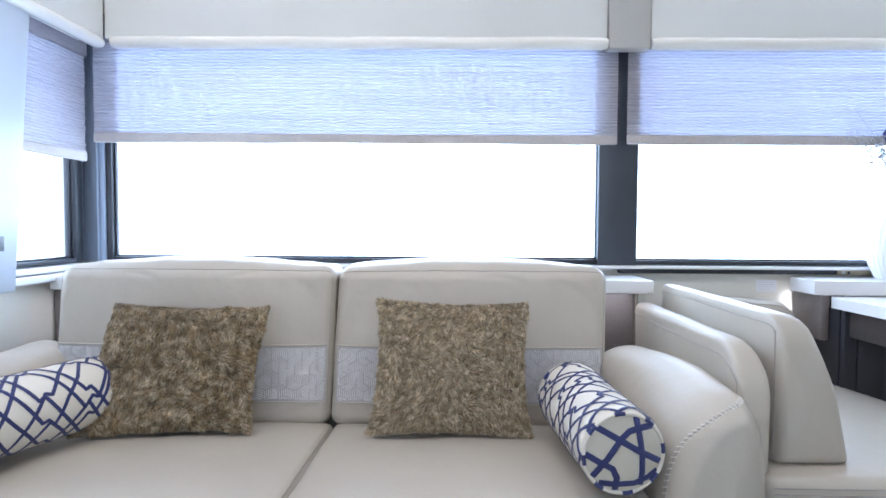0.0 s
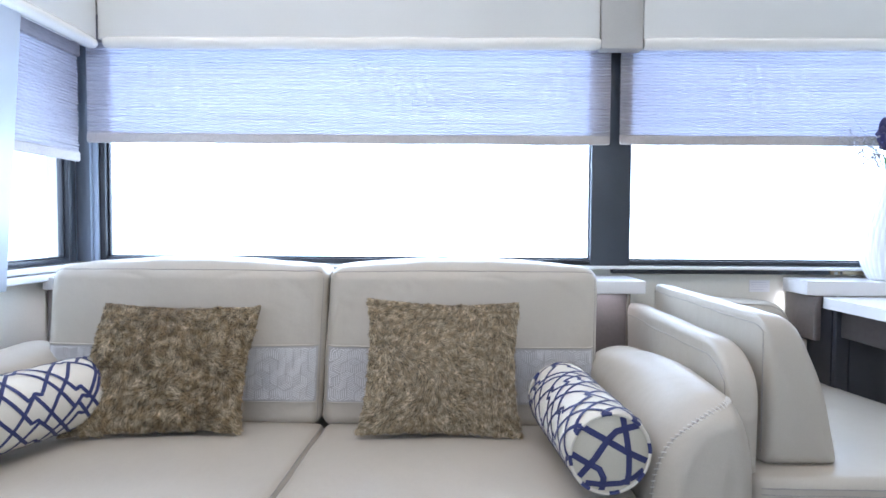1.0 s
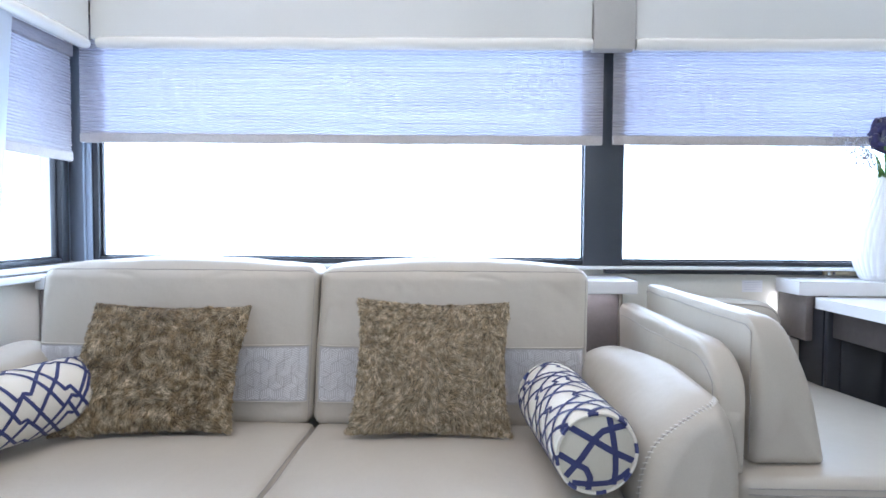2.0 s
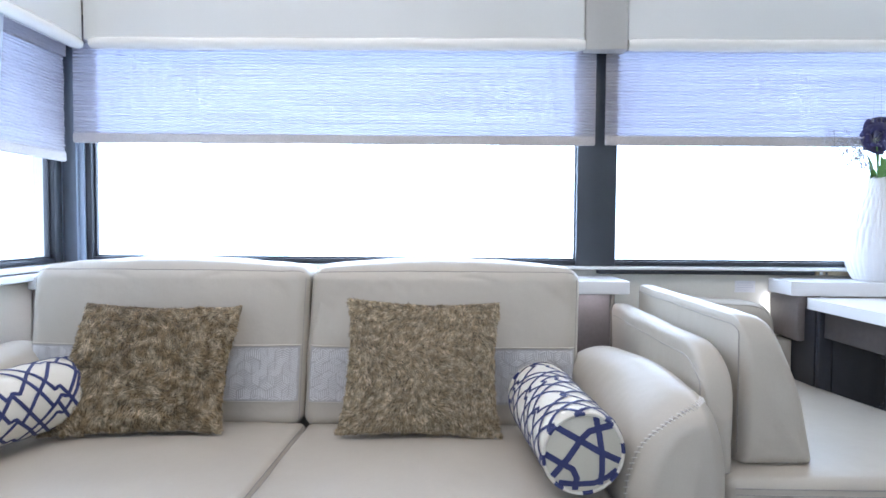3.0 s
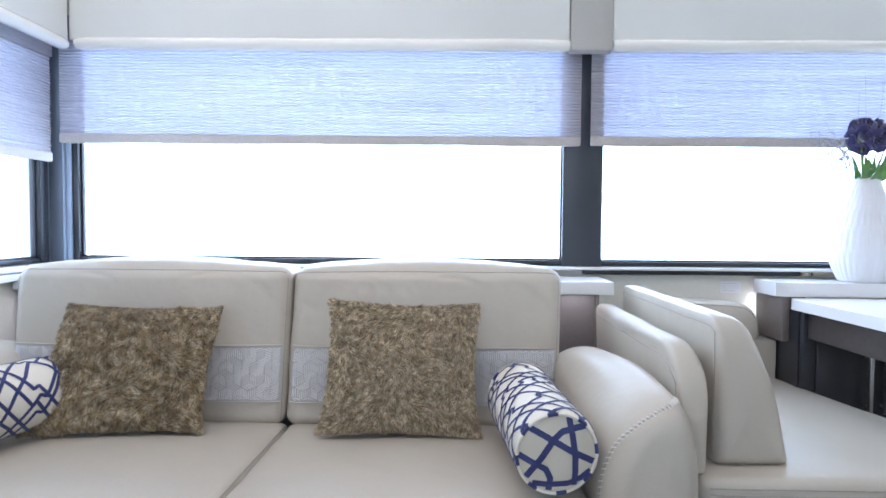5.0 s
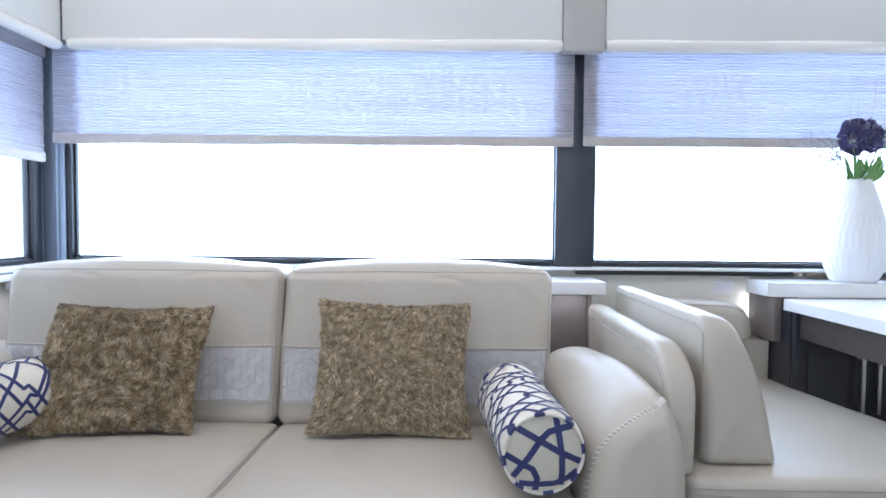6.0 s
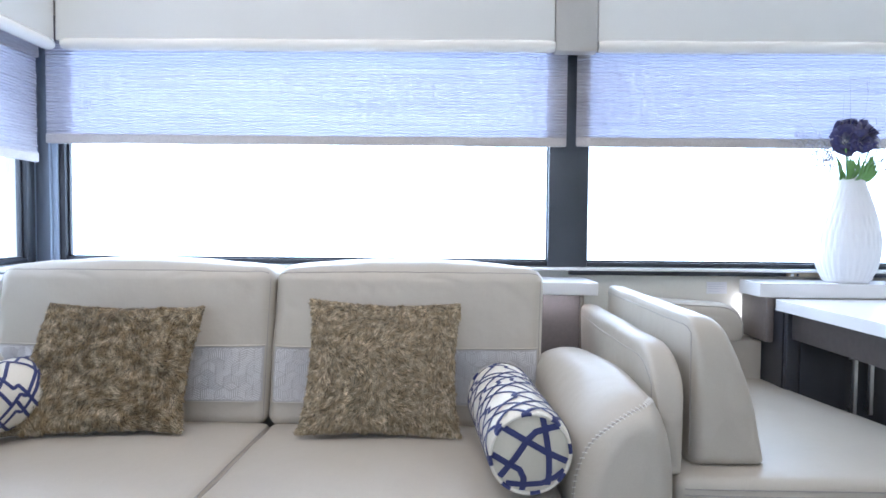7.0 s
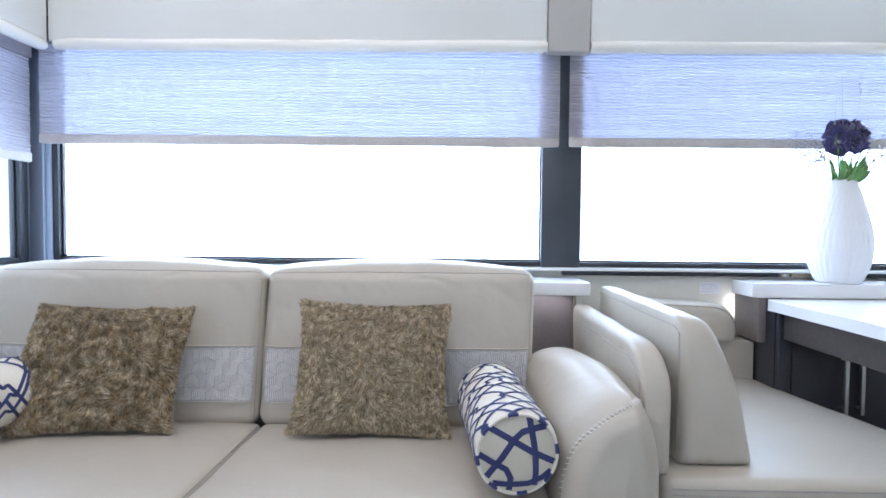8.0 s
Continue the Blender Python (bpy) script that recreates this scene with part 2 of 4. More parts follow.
class Soft:
    """A stuffed block: rounded edges, domed faces. point(p) takes a place on the cube [-1, 1]^3 to its surface."""

    def __init__(self, half, r, dome=(0, 0, 0), wrinkle=0.0, seed=0.0, taper=None, creases=()):
        self.h, self.r, self.dome, self.wrinkle, self.seed, self.taper, self.creases = Vector(half), r, dome, wrinkle, seed, taper, creases

    def point(self, p, lift=0.0):
        h, r = self.h, self.r
        q = Vector([p[i] * h[i] for i in range(3)])
        inner = Vector([max(-(h[i] - r), min(h[i] - r, q[i])) for i in range(3)])
        d = q - inner
        n = d.normalized() if d.length > 1e-9 else Vector((0, 0, 1))
        c = inner + n * (r + lift)
        f = [1 - (c[i] / h[i]) ** 2 for i in range(3)]
        f = [max(0.0, v) for v in f]
        c.x += self.dome[0] * (1 if p[0] > 0 else -1) * f[1] * f[2] * abs(n.x)
        c.y += self.dome[1] * (1 if p[1] > 0 else -1) * f[0] * f[2] * abs(n.y)
        c.z += self.dome[2] * (1 if p[2] > 0 else -1) * f[0] * f[1] * abs(n.z)
        if self.wrinkle:
            c += n * self.wrinkle * noise.noise(Vector((c.x * 5 + self.seed, c.y * 5, c.z * 5 + self.seed * 2)))
            c += n * self.wrinkle * 0.35 * noise.noise(Vector((c.x * 22 + self.seed, c.y * 16, c.z * 9)))
        # soft creases of the hide: place x, z, slope in degrees, length, depth
        for x, z, slope, long_, deep in self.creases:
            a = radians(slope)
            dx, dz = c.x - x, c.z - z
            along, off = dx * math.cos(a) + dz * math.sin(a), -dx * math.sin(a) + dz * math.cos(a)
            off += 0.15 * along * along / long_
            if abs(along) < 2 * long_ and abs(off) < 0.04 and n.y < 0.2:
                c -= n * 1.8 * deep * math.exp(-(along / long_) ** 2) * (math.exp(-(off / 0.007) ** 2) - 0.6 * math.exp(-((off - 0.014) / 0.010) ** 2))
        if self.taper:
            c = self.taper(c)
        return c

    def mesh(self, cuts=14):
        bm = bmesh.new()
        bmesh.ops.create_cube(bm, size=2.0)
        bmesh.ops.subdivide_edges(bm, edges=bm.edges[:], cuts=cuts, use_grid_fill=True)
        # more rings near the rounded edges
        for v in bm.verts:
            q = []
            for i in range(3):
                u = v.co[i]
                e = min(0.9, self.r / self.h[i])
                a = abs(u)
                a = a / 0.6 * (1 - e) if a < 0.6 else (1 - e) + (a - 0.6) / 0.4 * e
                q.append(math.copysign(a, u))
            v.co = self.point(q)
        return bm


def grid_mesh(fn, nu, nv, bm=None, close_u=False):
    bm = bm or bmesh.new()
    vs = [[bm.verts.new(fn(i / nu, j / nv)) for j in range(nv + 1)] for i in range(nu + (0 if close_u else 1))]
    for i in range(nu):
        for j in range(nv):
            a, b = vs[i], vs[(i + 1) % len(vs)]
            bm.faces.new((a[j], b[j], b[j + 1], a[j + 1]))
    return bm


def mesh_from(name, verts, faces, mat, smooth=False):
    me = bpy.data.meshes.new(name)
    me.from_pydata(verts, [], faces)
    me.update()
    if smooth:
        me.polygons.foreach_set("use_smooth", [True] * len(me.polygons))
    me.materials.append(mat)
    return me


# ---- the room shell ----
XW, XE, YS, YN, ZC = -1.30, 2.70, -1.15, 2.06, 2.14    # inner faces
Z0, Z1 = 0.835, 1.66                                      # window openings


def setting(name, bm, mat, label, category, smooth=False):
    return tagged(part(name, bm, mat, None, "", smooth), label, category, "", "structure")


setting("floor", boxes((XW - 0.1, XE + 0.1, YS - 0.1, YN + 0.1, -0.08, 0)), FLOOR, "grey-beige tiled floor of the coach", "floor")
setting("ceiling", boxes((XW - 0.1, XE + 0.1, YS - 0.1, YN + 0.1, ZC, ZC + 0.08)), CEILING, "plain white padded coach ceiling", "ceiling")
setting("wall_north", boxes((XW - 0.1, XE + 0.1, YN, YN + 0.08, 0, Z0), (XW - 0.1, XE + 0.1, YN, YN + 0.08, Z1, ZC),
                            (XW - 0.1, -1.262, YN, YN + 0.08, Z0, Z1), (0.535, 0.645, YN, YN + 0.08, Z0, Z1), (2.6, XE + 0.1, YN, YN + 0.08, Z0, Z1)),
        CREAM, "cream vinyl wall under the long windows", "wall")
setting("wall_west", boxes((XW - 0.08, XW, YS, YN, 0, Z0), (XW - 0.08, XW, YS, YN, Z1, ZC), (XW - 0.08, XW, 1.998, YN, Z0, Z1), (XW - 0.08, XW, YS, 0.57, Z0, Z1)),
        CREAM, "cream vinyl side wall with a window opening", "wall")
setting("wall_east", boxes((XE, XE + 0.08, YS, YN, 0, ZC)), CREAM, "plain cream vinyl end wall", "wall")
# unseen wall; its opening is added to let the south fill lamp in
setting("wall_south", boxes((XW - 0.08, XE + 0.08, YS - 0.08, YS, 0, 0.9), (XW - 0.08, XE + 0.08, YS - 0.08, YS, 1.68, ZC), (XW - 0.08, -1.1, YS - 0.08, YS, 0.9, 1.68),
                            (0.9, XE + 0.08, YS - 0.08, YS, 0.9, 1.68)), CREAM, "plain cream vinyl wall opposite, unseen, with an opening added for the fill lamp", "wall")


def window(name, x0, x1, z0, z1, w_side, w_right, w_bottom, label, turn=None):
    """A fixed window in the plane y = 0 of its own axes, room side at negative y."""
    root = tagged(new(name), label, "window", "", "structure")
    fr = bmesh.new()
    box(fr, x0, x0 + w_side, -0.012, 0.03, z0, z1, 0.004)
    box(fr, x1 - w_right, x1, -0.012, 0.03, z0, z1, 0.004)
    box(fr, x0 + w_side, x1 - w_right, -0.010, 0.03, z0, z0 + w_bottom, 0.003)
    box(fr, x0 + w_side, x1 - w_right, -0.010, 0.03, z1 - 0.03, z1, 0.003)
    part("window_frame", fr, FRAME, root, "black window frame")
    gk = bmesh.new()
    for a, b, c, d in ((x0 + w_side, x0 + w_side + 0.007, z0 + w_bottom, z1 - 0.03), (x1 - w_right - 0.007, x1 - w_right, z0 + w_bottom, z1 - 0.03),
                       (x0 + w_side + 0.007, x1 - w_right - 0.007, z0 + w_bottom, z0 + w_bottom + 0.006)):
        box(gk, a, b, 0.004, 0.022, c, d, 0.002)
    part("gasket", gk, CABINET, root, "black rubber gasket")
    pane = part("pane", boxes((x0 + w_side, x1 - w_right, 0.010, 0.016, z0 + w_bottom, z1 - 0.03)), GLASS, root, "clear window glass", smooth=False)
    pane.visible_shadow = False
    if turn is not None:
        root.matrix_world = turn
    return root


w1 = window("window_1", -1.262, 0.535, Z0, Z1, 0.066, 0.010, 0.018, "long fixed window with a black frame behind the sofa", pose(0, YN - 0.012, 0))
w2 = window("window_2", 0.645, 2.60, Z0, Z1, 0.015, 0.015, 0.016, "long fixed window with a black frame beside the dinette", pose(0, YN - 0.012, 0))
w3 = window("window_3", 0.57, 1.999, Z0, Z1, 0.034, 0.040, 0.016, "side window with a black frame beside the sofa", pose(XW + 0.012, 0, 0, 0, 0, 90))

setting("pillar_trim", boxes((0.522, 0.660, YN - 0.030, YN - 0.026 + 0.02, 0.832, 1.70), r=0.004), PILLAR, "slate-grey painted pillar between two windows", "trim", True)
cp = bmesh.new()
box(cp, XW + 0.010, -1.2385, YN - 0.040, YN - 0.025, 0.835, 1.70, 0.005)
setting("corner_post_trim", cp, POST, "blue-grey painted post in the window corner", "trim", True)
cp = bmesh.new()
box(cp, -1.2325, -1.215, YN - 0.036, YN - 0.025, 0.835, 1.70, 0.003)
setting("corner_bead_trim", cp, BEAD, "pale slim bead beside the corner post", "trim", True)

setting("corner_lip_trim", boxes((-1.2380, -1.2330, YN - 0.046, YN - 0.025, 0.835, 1.70), (XW + 0.003, XW + 0.009, YN - 0.046, YN - 0.025, 0.835, 1.70), r=0.002), BEAD, "thin pale lips along the corner post", "trim", True)

# sill strips under the windows
setting("sill_north_trim", boxes((-1.26, 2.68, YN - 0.050, YN, 0.822, 0.833), r=0.003), WHITE, "thin white sill strip under the long windows", "trim", True)
setting("track_trim", boxes((0.60, 1.36, YN - 0.032, YN, 0.806, 0.8215), (1.62, 2.66, YN - 0.032, YN, 0.806, 0.8215), r=0.002), FRAME, "black shade track under the white sill", "trim", True)
setting("sill_west_trim", boxes((XW, XW + 0.032, 0.2, YN - 0.052, 0.812, 0.832), (XW, XW + 0.045, 0.2, YN - 0.052, 0.785, 0.808), r=0.004), WHITE, "stepped white sill under the side window", "trim", True)
latch = thing("sill_latch", "small tan and nickel latch under the window sill", "latch", (1.42, YN - 0.02, 0.812))
part("latch_body", boxes((-0.055, 0.06, -0.012, 0.02, -0.006, 0.008), r=0.002), TAN, latch)
part("latch_pin", boxes((-0.045, -0.035, -0.016, -0.012, -0.005, 0.006), r=0.001), CHROME, latch, "nickel pin")
part("latch_pin", boxes((-0.025, -0.018, -0.016, -0.012, -0.005, 0.006), r=0.001), CABINET, latch, "black pin")

st = thing("wall_sticker", "small white printed notice stuck on the cream wall", "sticker", (1.132, YN - 0.001, 0.762))
part("paper", boxes((-0.036, 0.036, -0.001, 0.0012, -0.021, 0.021)), PAPER, st, smooth=False)
for i, (w, z) in enumerate(((0.026, 0.013), (0.03, 0.005), (0.03, -0.003), (0.022, -0.012))):
    part("print_line", boxes((-0.03, -0.03 + 2 * w, -0.0016, -0.001, z - 0.0006, z + 0.0006)), INK, st, smooth=False)

# ---- valances over the windows ----


def valance(name, x0, x1, label, m, over=(0, 0), zr=1.570):
    """Padded box over a window, along x, face at y = 0, its padded roll at the lower edge."""
    v = thing(name, label, "valance", group="window valances")
    part("face_panel", boxes((x0 - over[0], x1 + over[1], 0.0, 0.12, zr + 0.013, ZC - 0.002), r=0.004), VALANCE, v)

    def roll(u, w):
        a = 2 * math.pi * w
        e = min(1.0, (min(u, 1 - u) * (x1 - x0)) / 0.012)
        k = 0.82 + 0.18 * math.sqrt(max(0.0, 1 - (1 - e) ** 2))
        sag = 0.0008 * math.sin(u * 23)
        return Vector((x0 + u * (x1 - x0), 0.004 + 0.024 * k * math.cos(a), zr + 0.0215 * k * math.sin(a) * (1 if math.sin(a) > 0 else 0.95) + sag))
    bm = grid_mesh(roll, 90, 20)
    bmesh.ops.remove_doubles(bm, verts=bm.verts[:], dist=1e-5)
    bmesh.ops.holes_fill(bm, edges=[e for e in bm.edges if e.is_boundary])
    part("padded_roll", bm, ROLL, v, "rounded padded lower edge")
    v.matrix_world = m
    return v


valance("window_valance", -1.122, 0.5165, "cream padded valance above the long sofa window", pose(0, 1.925, 0), (0.0245, 0))
valance("window_valance", 0.6595, 2.66, "cream padded valance above the dinette window", pose(0, 1.925, 0))
valance("window_valance", 0.35, 1.905, "cream padded valance above the side window", pose(-1.148, 0, 0, 0, 0, 90), (0, 0.0185), 1.562)
tagged(part("valance_divider", boxes((0.519, 0.657, 1.917, 1.968, 1.553, ZC - 0.002), r=0.006), CONNECT), "pale grey upright divider between two valances", "trim")

# ---- pleated shades ----


def shade(name, x0, x1, z0, z1, label, m, droop=0.0):
    s = thing(name, label, "blind", group="pleated window shades")
    n = round((z1 - z0) / 0.0105)
    rows = []
    rnd = random.Random(len(label))
    step = (z1 - z0 - 0.016) / (2 * n)
    for i in range(2 * n + 1):
        z, ph = z1 - i * step, rnd.uniform(0, 9)
        if i % 2 == 0:
            # the belly of a cell, softly rounded
            b = -0.0042 + rnd.uniform(-0.0009, 0.0009)
            rows += [(z + 0.5 * step, 0.72 * b, ph), (z, b, ph), (z - 0.5 * step, 0.72 * b, ph)]
        else:
            # the crease carries a narrow doubled hem
            t = rnd.choice((0.0004, 0.0005, 0.0006, 0.0009))
            rows += [(z, 0.0, ph), (z + t, 0.0025, ph), (z - t, 0.0030, ph), (z - 0.0006, 0.0006, ph)]
    nu = 150
    verts, faces = [], []
    for z, y, ph in rows:
        for k in range(nu + 1):
            u = k / nu
            x = x0 + u * (x1 - x0)
            verts.append((x, y + 0.0012 * math.sin(7 * u + ph), z - droop * u + 0.0009 * noise.noise(Vector((x * 9, ph, z * 20))) + 0.0006 * noise.noise(Vector((x * 30, ph, z * 20)))))
    for i in range(len(rows) - 1):
        for k in range(nu):
            a = i * (nu + 1) + k
            faces.append((a, a + 1, a + nu + 2, a + nu + 1))
    part("pleated_fabric", mesh_from("pleated_fabric", verts, faces, SHADE), None, s)
    hem = Soft(((x1 - x0) / 2, 0.008, 0.0165), 0.006, (0, 0, 0), 0.002, x0)
    bm = hem.mesh(20)
    for v in bm.verts:
        u = v.co.x / (x1 - x0) + 0.5
        v.co += Vector(((x0 + x1) / 2, -0.002, z0 + 0.0165 - droop * u + 0.0016 * noise.noise(Vector((v.co.x * 4 + x0, 0, 0)))))
    part("hem_rail", bm, HEM, s, "grey-beige cloth-covered bottom rail")
    part("head_rail", boxes((x0, x1, -0.014, 0.012, z1 - 0.004, z1 + 0.085), r=0.003), SHADE, s, "cloth-covered head rail")
    s.matrix_world = m
    return s


shade("pleated_blind", -1.230, 0.574, 1.251, 1.600, "grey-white pleated sheer shade half lowered over the long sofa window", pose(0, 1.998, 0), 0.002)
shade("pleated_blind", 0.607, 2.62, 1.251, 1.600, "grey-white pleated sheer shade half lowered over the dinette window", pose(0, 1.998, 0), 0.001)
shade("pleated_blind", 0.50, 1.968, 1.181, 1.540, "grey-white pleated sheer shade half lowered over the side window", pose(-1.246, 0, 0, 0, 0, 90), 0.0)

# white panel hung over the near end of the side window


def slab(points, axis, a, b, r=0.003):
    """A flat piece with a polygon outline, given along the two other axes, from a to b along axis."""
    bm = bmesh.new()

    def at(p, c):
        q = list(p)
        q.insert(axis, c)
        return Vector(q)
    lo = [bm.verts.new(at(p, a)) for p in points]
    hi = [bm.verts.new(at(p, b)) for p in points]
    n = len(points)
    bm.faces.new(lo)
    bm.faces.new(hi[::-1])
    for i in range(n):
        bm.faces.new((lo[i], hi[i], hi[(i + 1) % n], lo[(i + 1) % n]))
    bmesh.ops.recalc_face_normals(bm, faces=bm.faces[:])
    if r:
        bmesh.ops.bevel(bm, geom=bm.edges[:], offset=r, segments=2, affect="EDGES", profile=0.5)
    return bm


wp = thing("side_wall_panel", "tall white glossy panel hung before the side window", "wall panel")
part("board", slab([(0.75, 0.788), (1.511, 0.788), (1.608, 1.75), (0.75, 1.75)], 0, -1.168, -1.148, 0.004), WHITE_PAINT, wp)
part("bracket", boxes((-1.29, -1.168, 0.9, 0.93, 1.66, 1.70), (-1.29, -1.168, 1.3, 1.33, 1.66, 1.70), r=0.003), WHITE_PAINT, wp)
part("latch_plate", boxes((-1.148, -1.142, 1.40, 1.468, 0.897, 0.936), r=0.002), CABINET, wp, "small black latch plate")

# ---- console behind the sofa ----
con = thing("console_cabinet", "low brown laminate console standing behind the sofa", "console")
part("body", boxes((-1.290, 0.600, 1.865, 2.02, 0.02, 0.755), r=0.003), BROWN, con)
part("corner_trim", boxes((0.6005, 0.612, 1.858, 1.875, 0.02, 0.754), r=0.002), BRONZE, con, "slim bronze corner trim")
part("end_panel", boxes((0.6005, 0.634, 1.878, 2.02, 0.02, 0.754), r=0.002), CREAM, con, "cream end panel")
part("console_top", boxes((-1.276, 0.649, 1.822, 2.022, 0.757, 0.799), r=0.004, seg=3), WHITE, con, "white solid-surface top")

# ---- sofa ----
sofa = thing("sofa", "greige leather two-seat sofa with embroidered back bands", "sofa", (0, 0, 0))
part("base", boxes((-1.03, 0.41, 0.95, 1.74, 0.05, 0.285), r=0.012), LEATHER, sofa)
part("back_frame", boxes((-1.03, 0.41, 1.66, 1.80, 0.06, 0.80), r=0.02, seg=3), LEATHER, sofa)


def seat_cushion(x0, x1, seed):
    s = Soft(((x1 - x0) / 2, 0.315, 0.085), 0.020, (0.004, 0.004, 0.030), 0.004, seed)
    bm = s.mesh(22)
    off = Vector(((x0 + x1) / 2, 1.245, 0.346))
    def skew(p):
        # the joint between the seats runs slightly askew
        near_gap = (p.x - x0) / (x1 - x0) if x0 < -0.5 else (x1 - p.x) / (x1 - x0)
        p.x -= 0.013 * (1.51 - p.y) / 0.4 * near_gap
        return p
    for v in bm.verts:
        v.co = skew(v.co + off)
    c = part("seat_cushion", bm, LEATHER, sofa)
    for sx in (-1, 1):
        pts = [skew(s.point((sx * (1 - 0.010 / s.h.x), -0.97 + 1.94 * k / 40, 1 - 0.010 / s.h.z), 0.0006) + off) for k in range(41)]
        part("seam", tube(pts, 0.0016, 5), SEAM, c, "sewn edge seam")
    return c


seat_cushion(-1.036, -0.3122, 1.3)
seat_cushion(-0.3112, 0.412, 4.7)


def back_cushion(x0, x1, seed, creases):
    def lean(c):
        # leans back, thinner at the top
        t = (c.z + 0.22) / 0.44
        return Vector((c.x - 0.011 * (1 - t), c.y + 0.045 * t, c.z))
    hw = (x1 - x0) / 2
    s = Soft((hw, 0.085, 0.216), 0.034, (0.003, 0.018, 0.026), 0.006, seed, lean, creases)
    off = Vector(((x0 + x1) / 2, 1.620, 0.6365))
    bm = s.mesh(64)
    for v in bm.verts:
        v.co += off
    c = part("back_cushion", bm, LEATHER, sofa)

    def front(u, z, lift):
        # a place on the front face at the height z (world) and u in -1..1 across
        w = (z - off.z) / s.h.z
        return s.point((u, -1.0, w), lift) + off
    zt, zb = 0.642, 0.490
    um = 1 - 0.010 / hw
    band = grid_mesh(lambda a, b: front(-um + 2 * um * a, zb + (zt - zb) * b, 0.0022), 60, 10)
    panel = part("embroidered_band", band, PANEL_CLOTH, c, "pale grey band embroidered with geometric lines")
    for z in (zt, zb):
        part("piping", tube([front(-um + 2 * um * k / 60, z, 0.003) for k in range(61)], 0.0028 if z == zt else 0.0018, 6), LEATHER, c, "narrow leather piping")
    # embroidery: lozenges in three directions, each filled with parallel raised stitches along one of its sides
    eb = bmesh.new()
    side = 0.0235
    e = [Vector((math.cos(radians(a)), math.sin(radians(a)))) * side for a in (30, 90, 150)]
    lay = random.Random(int(seed * 10))

    def stitch(p, q):
        d = q - p
        nrm = Vector((-d.y, d.x)).normalized() * 0.0014
        vs = []
        for k in range(6):
            m = p + d * k / 5
            m = m + 0.004 * Vector((noise.noise(Vector((m.x * 30, m.y * 30, seed))), noise.noise(Vector((m.x * 30, m.y * 30, seed + 5)))))
            if abs(m.x) < hw - 0.015 and zb + 0.005 < m.y < zt - 0.006:
                vs.append([eb.verts.new(front(w.x / hw, w.y, lift)) for w, lift in ((m + nrm, 0.0026), (m, 0.0044), (m - nrm, 0.0026))])
        for r, q2 in zip(vs, vs[1:]):
            for k in range(2):
                eb.faces.new((r[k], r[k + 1], q2[k + 1], q2[k]))
    for i in range(-19, 20):
        for j in range(-5, 6):
            h = Vector((i * side * math.sqrt(3) + (j % 2) * side * math.sqrt(3) / 2, (zt + zb) / 2 + j * side * 1.5))
            for a, b in ((e[0], e[1]), (e[1], e[2]), (e[2], -e[0])):
                if lay.random() < 0.5:
                    a, b = b, a
                for r in range(4):
                    f = 0.13 + 0.25 * r
                    stitch(h + a * f + b * (0.04 + 0.05 * lay.random()), h + a * f + b * (0.92 + 0.06 * lay.random()))
    part("embroidery", eb, EMBROIDERY, c, "raised white stitching", smooth=False)
    # seam along the upper front edge and down the sides
    pts = [s.point((-0.965 + 1.93 * k / 50, -1 + 0.12, 1 - 0.055), 0.0004) + off for k in range(51)]
    part("seam", tube(pts, 0.0013, 5), SEAM, c, "sewn upper seam")
    for sx in (-1, 1):
        pts = [s.point((sx * (1 - 0.02), -1 + 0.10, -0.93 + 1.8 * k / 40), 0.0003) + off for k in range(41)]
        part("seam", tube(pts, 0.0011, 5), SEAM, c, "sewn side seam")
    return c


back_cushion(-1.080, -0.3115, 2.1, [(-0.33, 0.15, 50, 0.05, 0.002), (0.31, 0.16, -45, 0.04, 0.002), (0.10, 0.19, 20, 0.05, 0.0015), (0.30, -0.17, 30, 0.05, 0.002), (-0.15, 0.195, -12, 0.05, 0.0014)])
back_cushion(-0.3085, 0.435, 7.9, [(-0.31, 0.13, 58, 0.06, 0.0046), (-0.26, 0.15, 50, 0.05, 0.0036), (-0.17, 0.155, 62, 0.045, 0.0042), (-0.12, 0.15, 66, 0.045, 0.0036), (-0.06, 0.16, 55, 0.035, 0.003), (0.30, 0.15, -40, 0.05, 0.002), (0.31, -0.17, -30, 0.05, 0.002), (0.1, 0.19, -10, 0.06, 0.0014)])


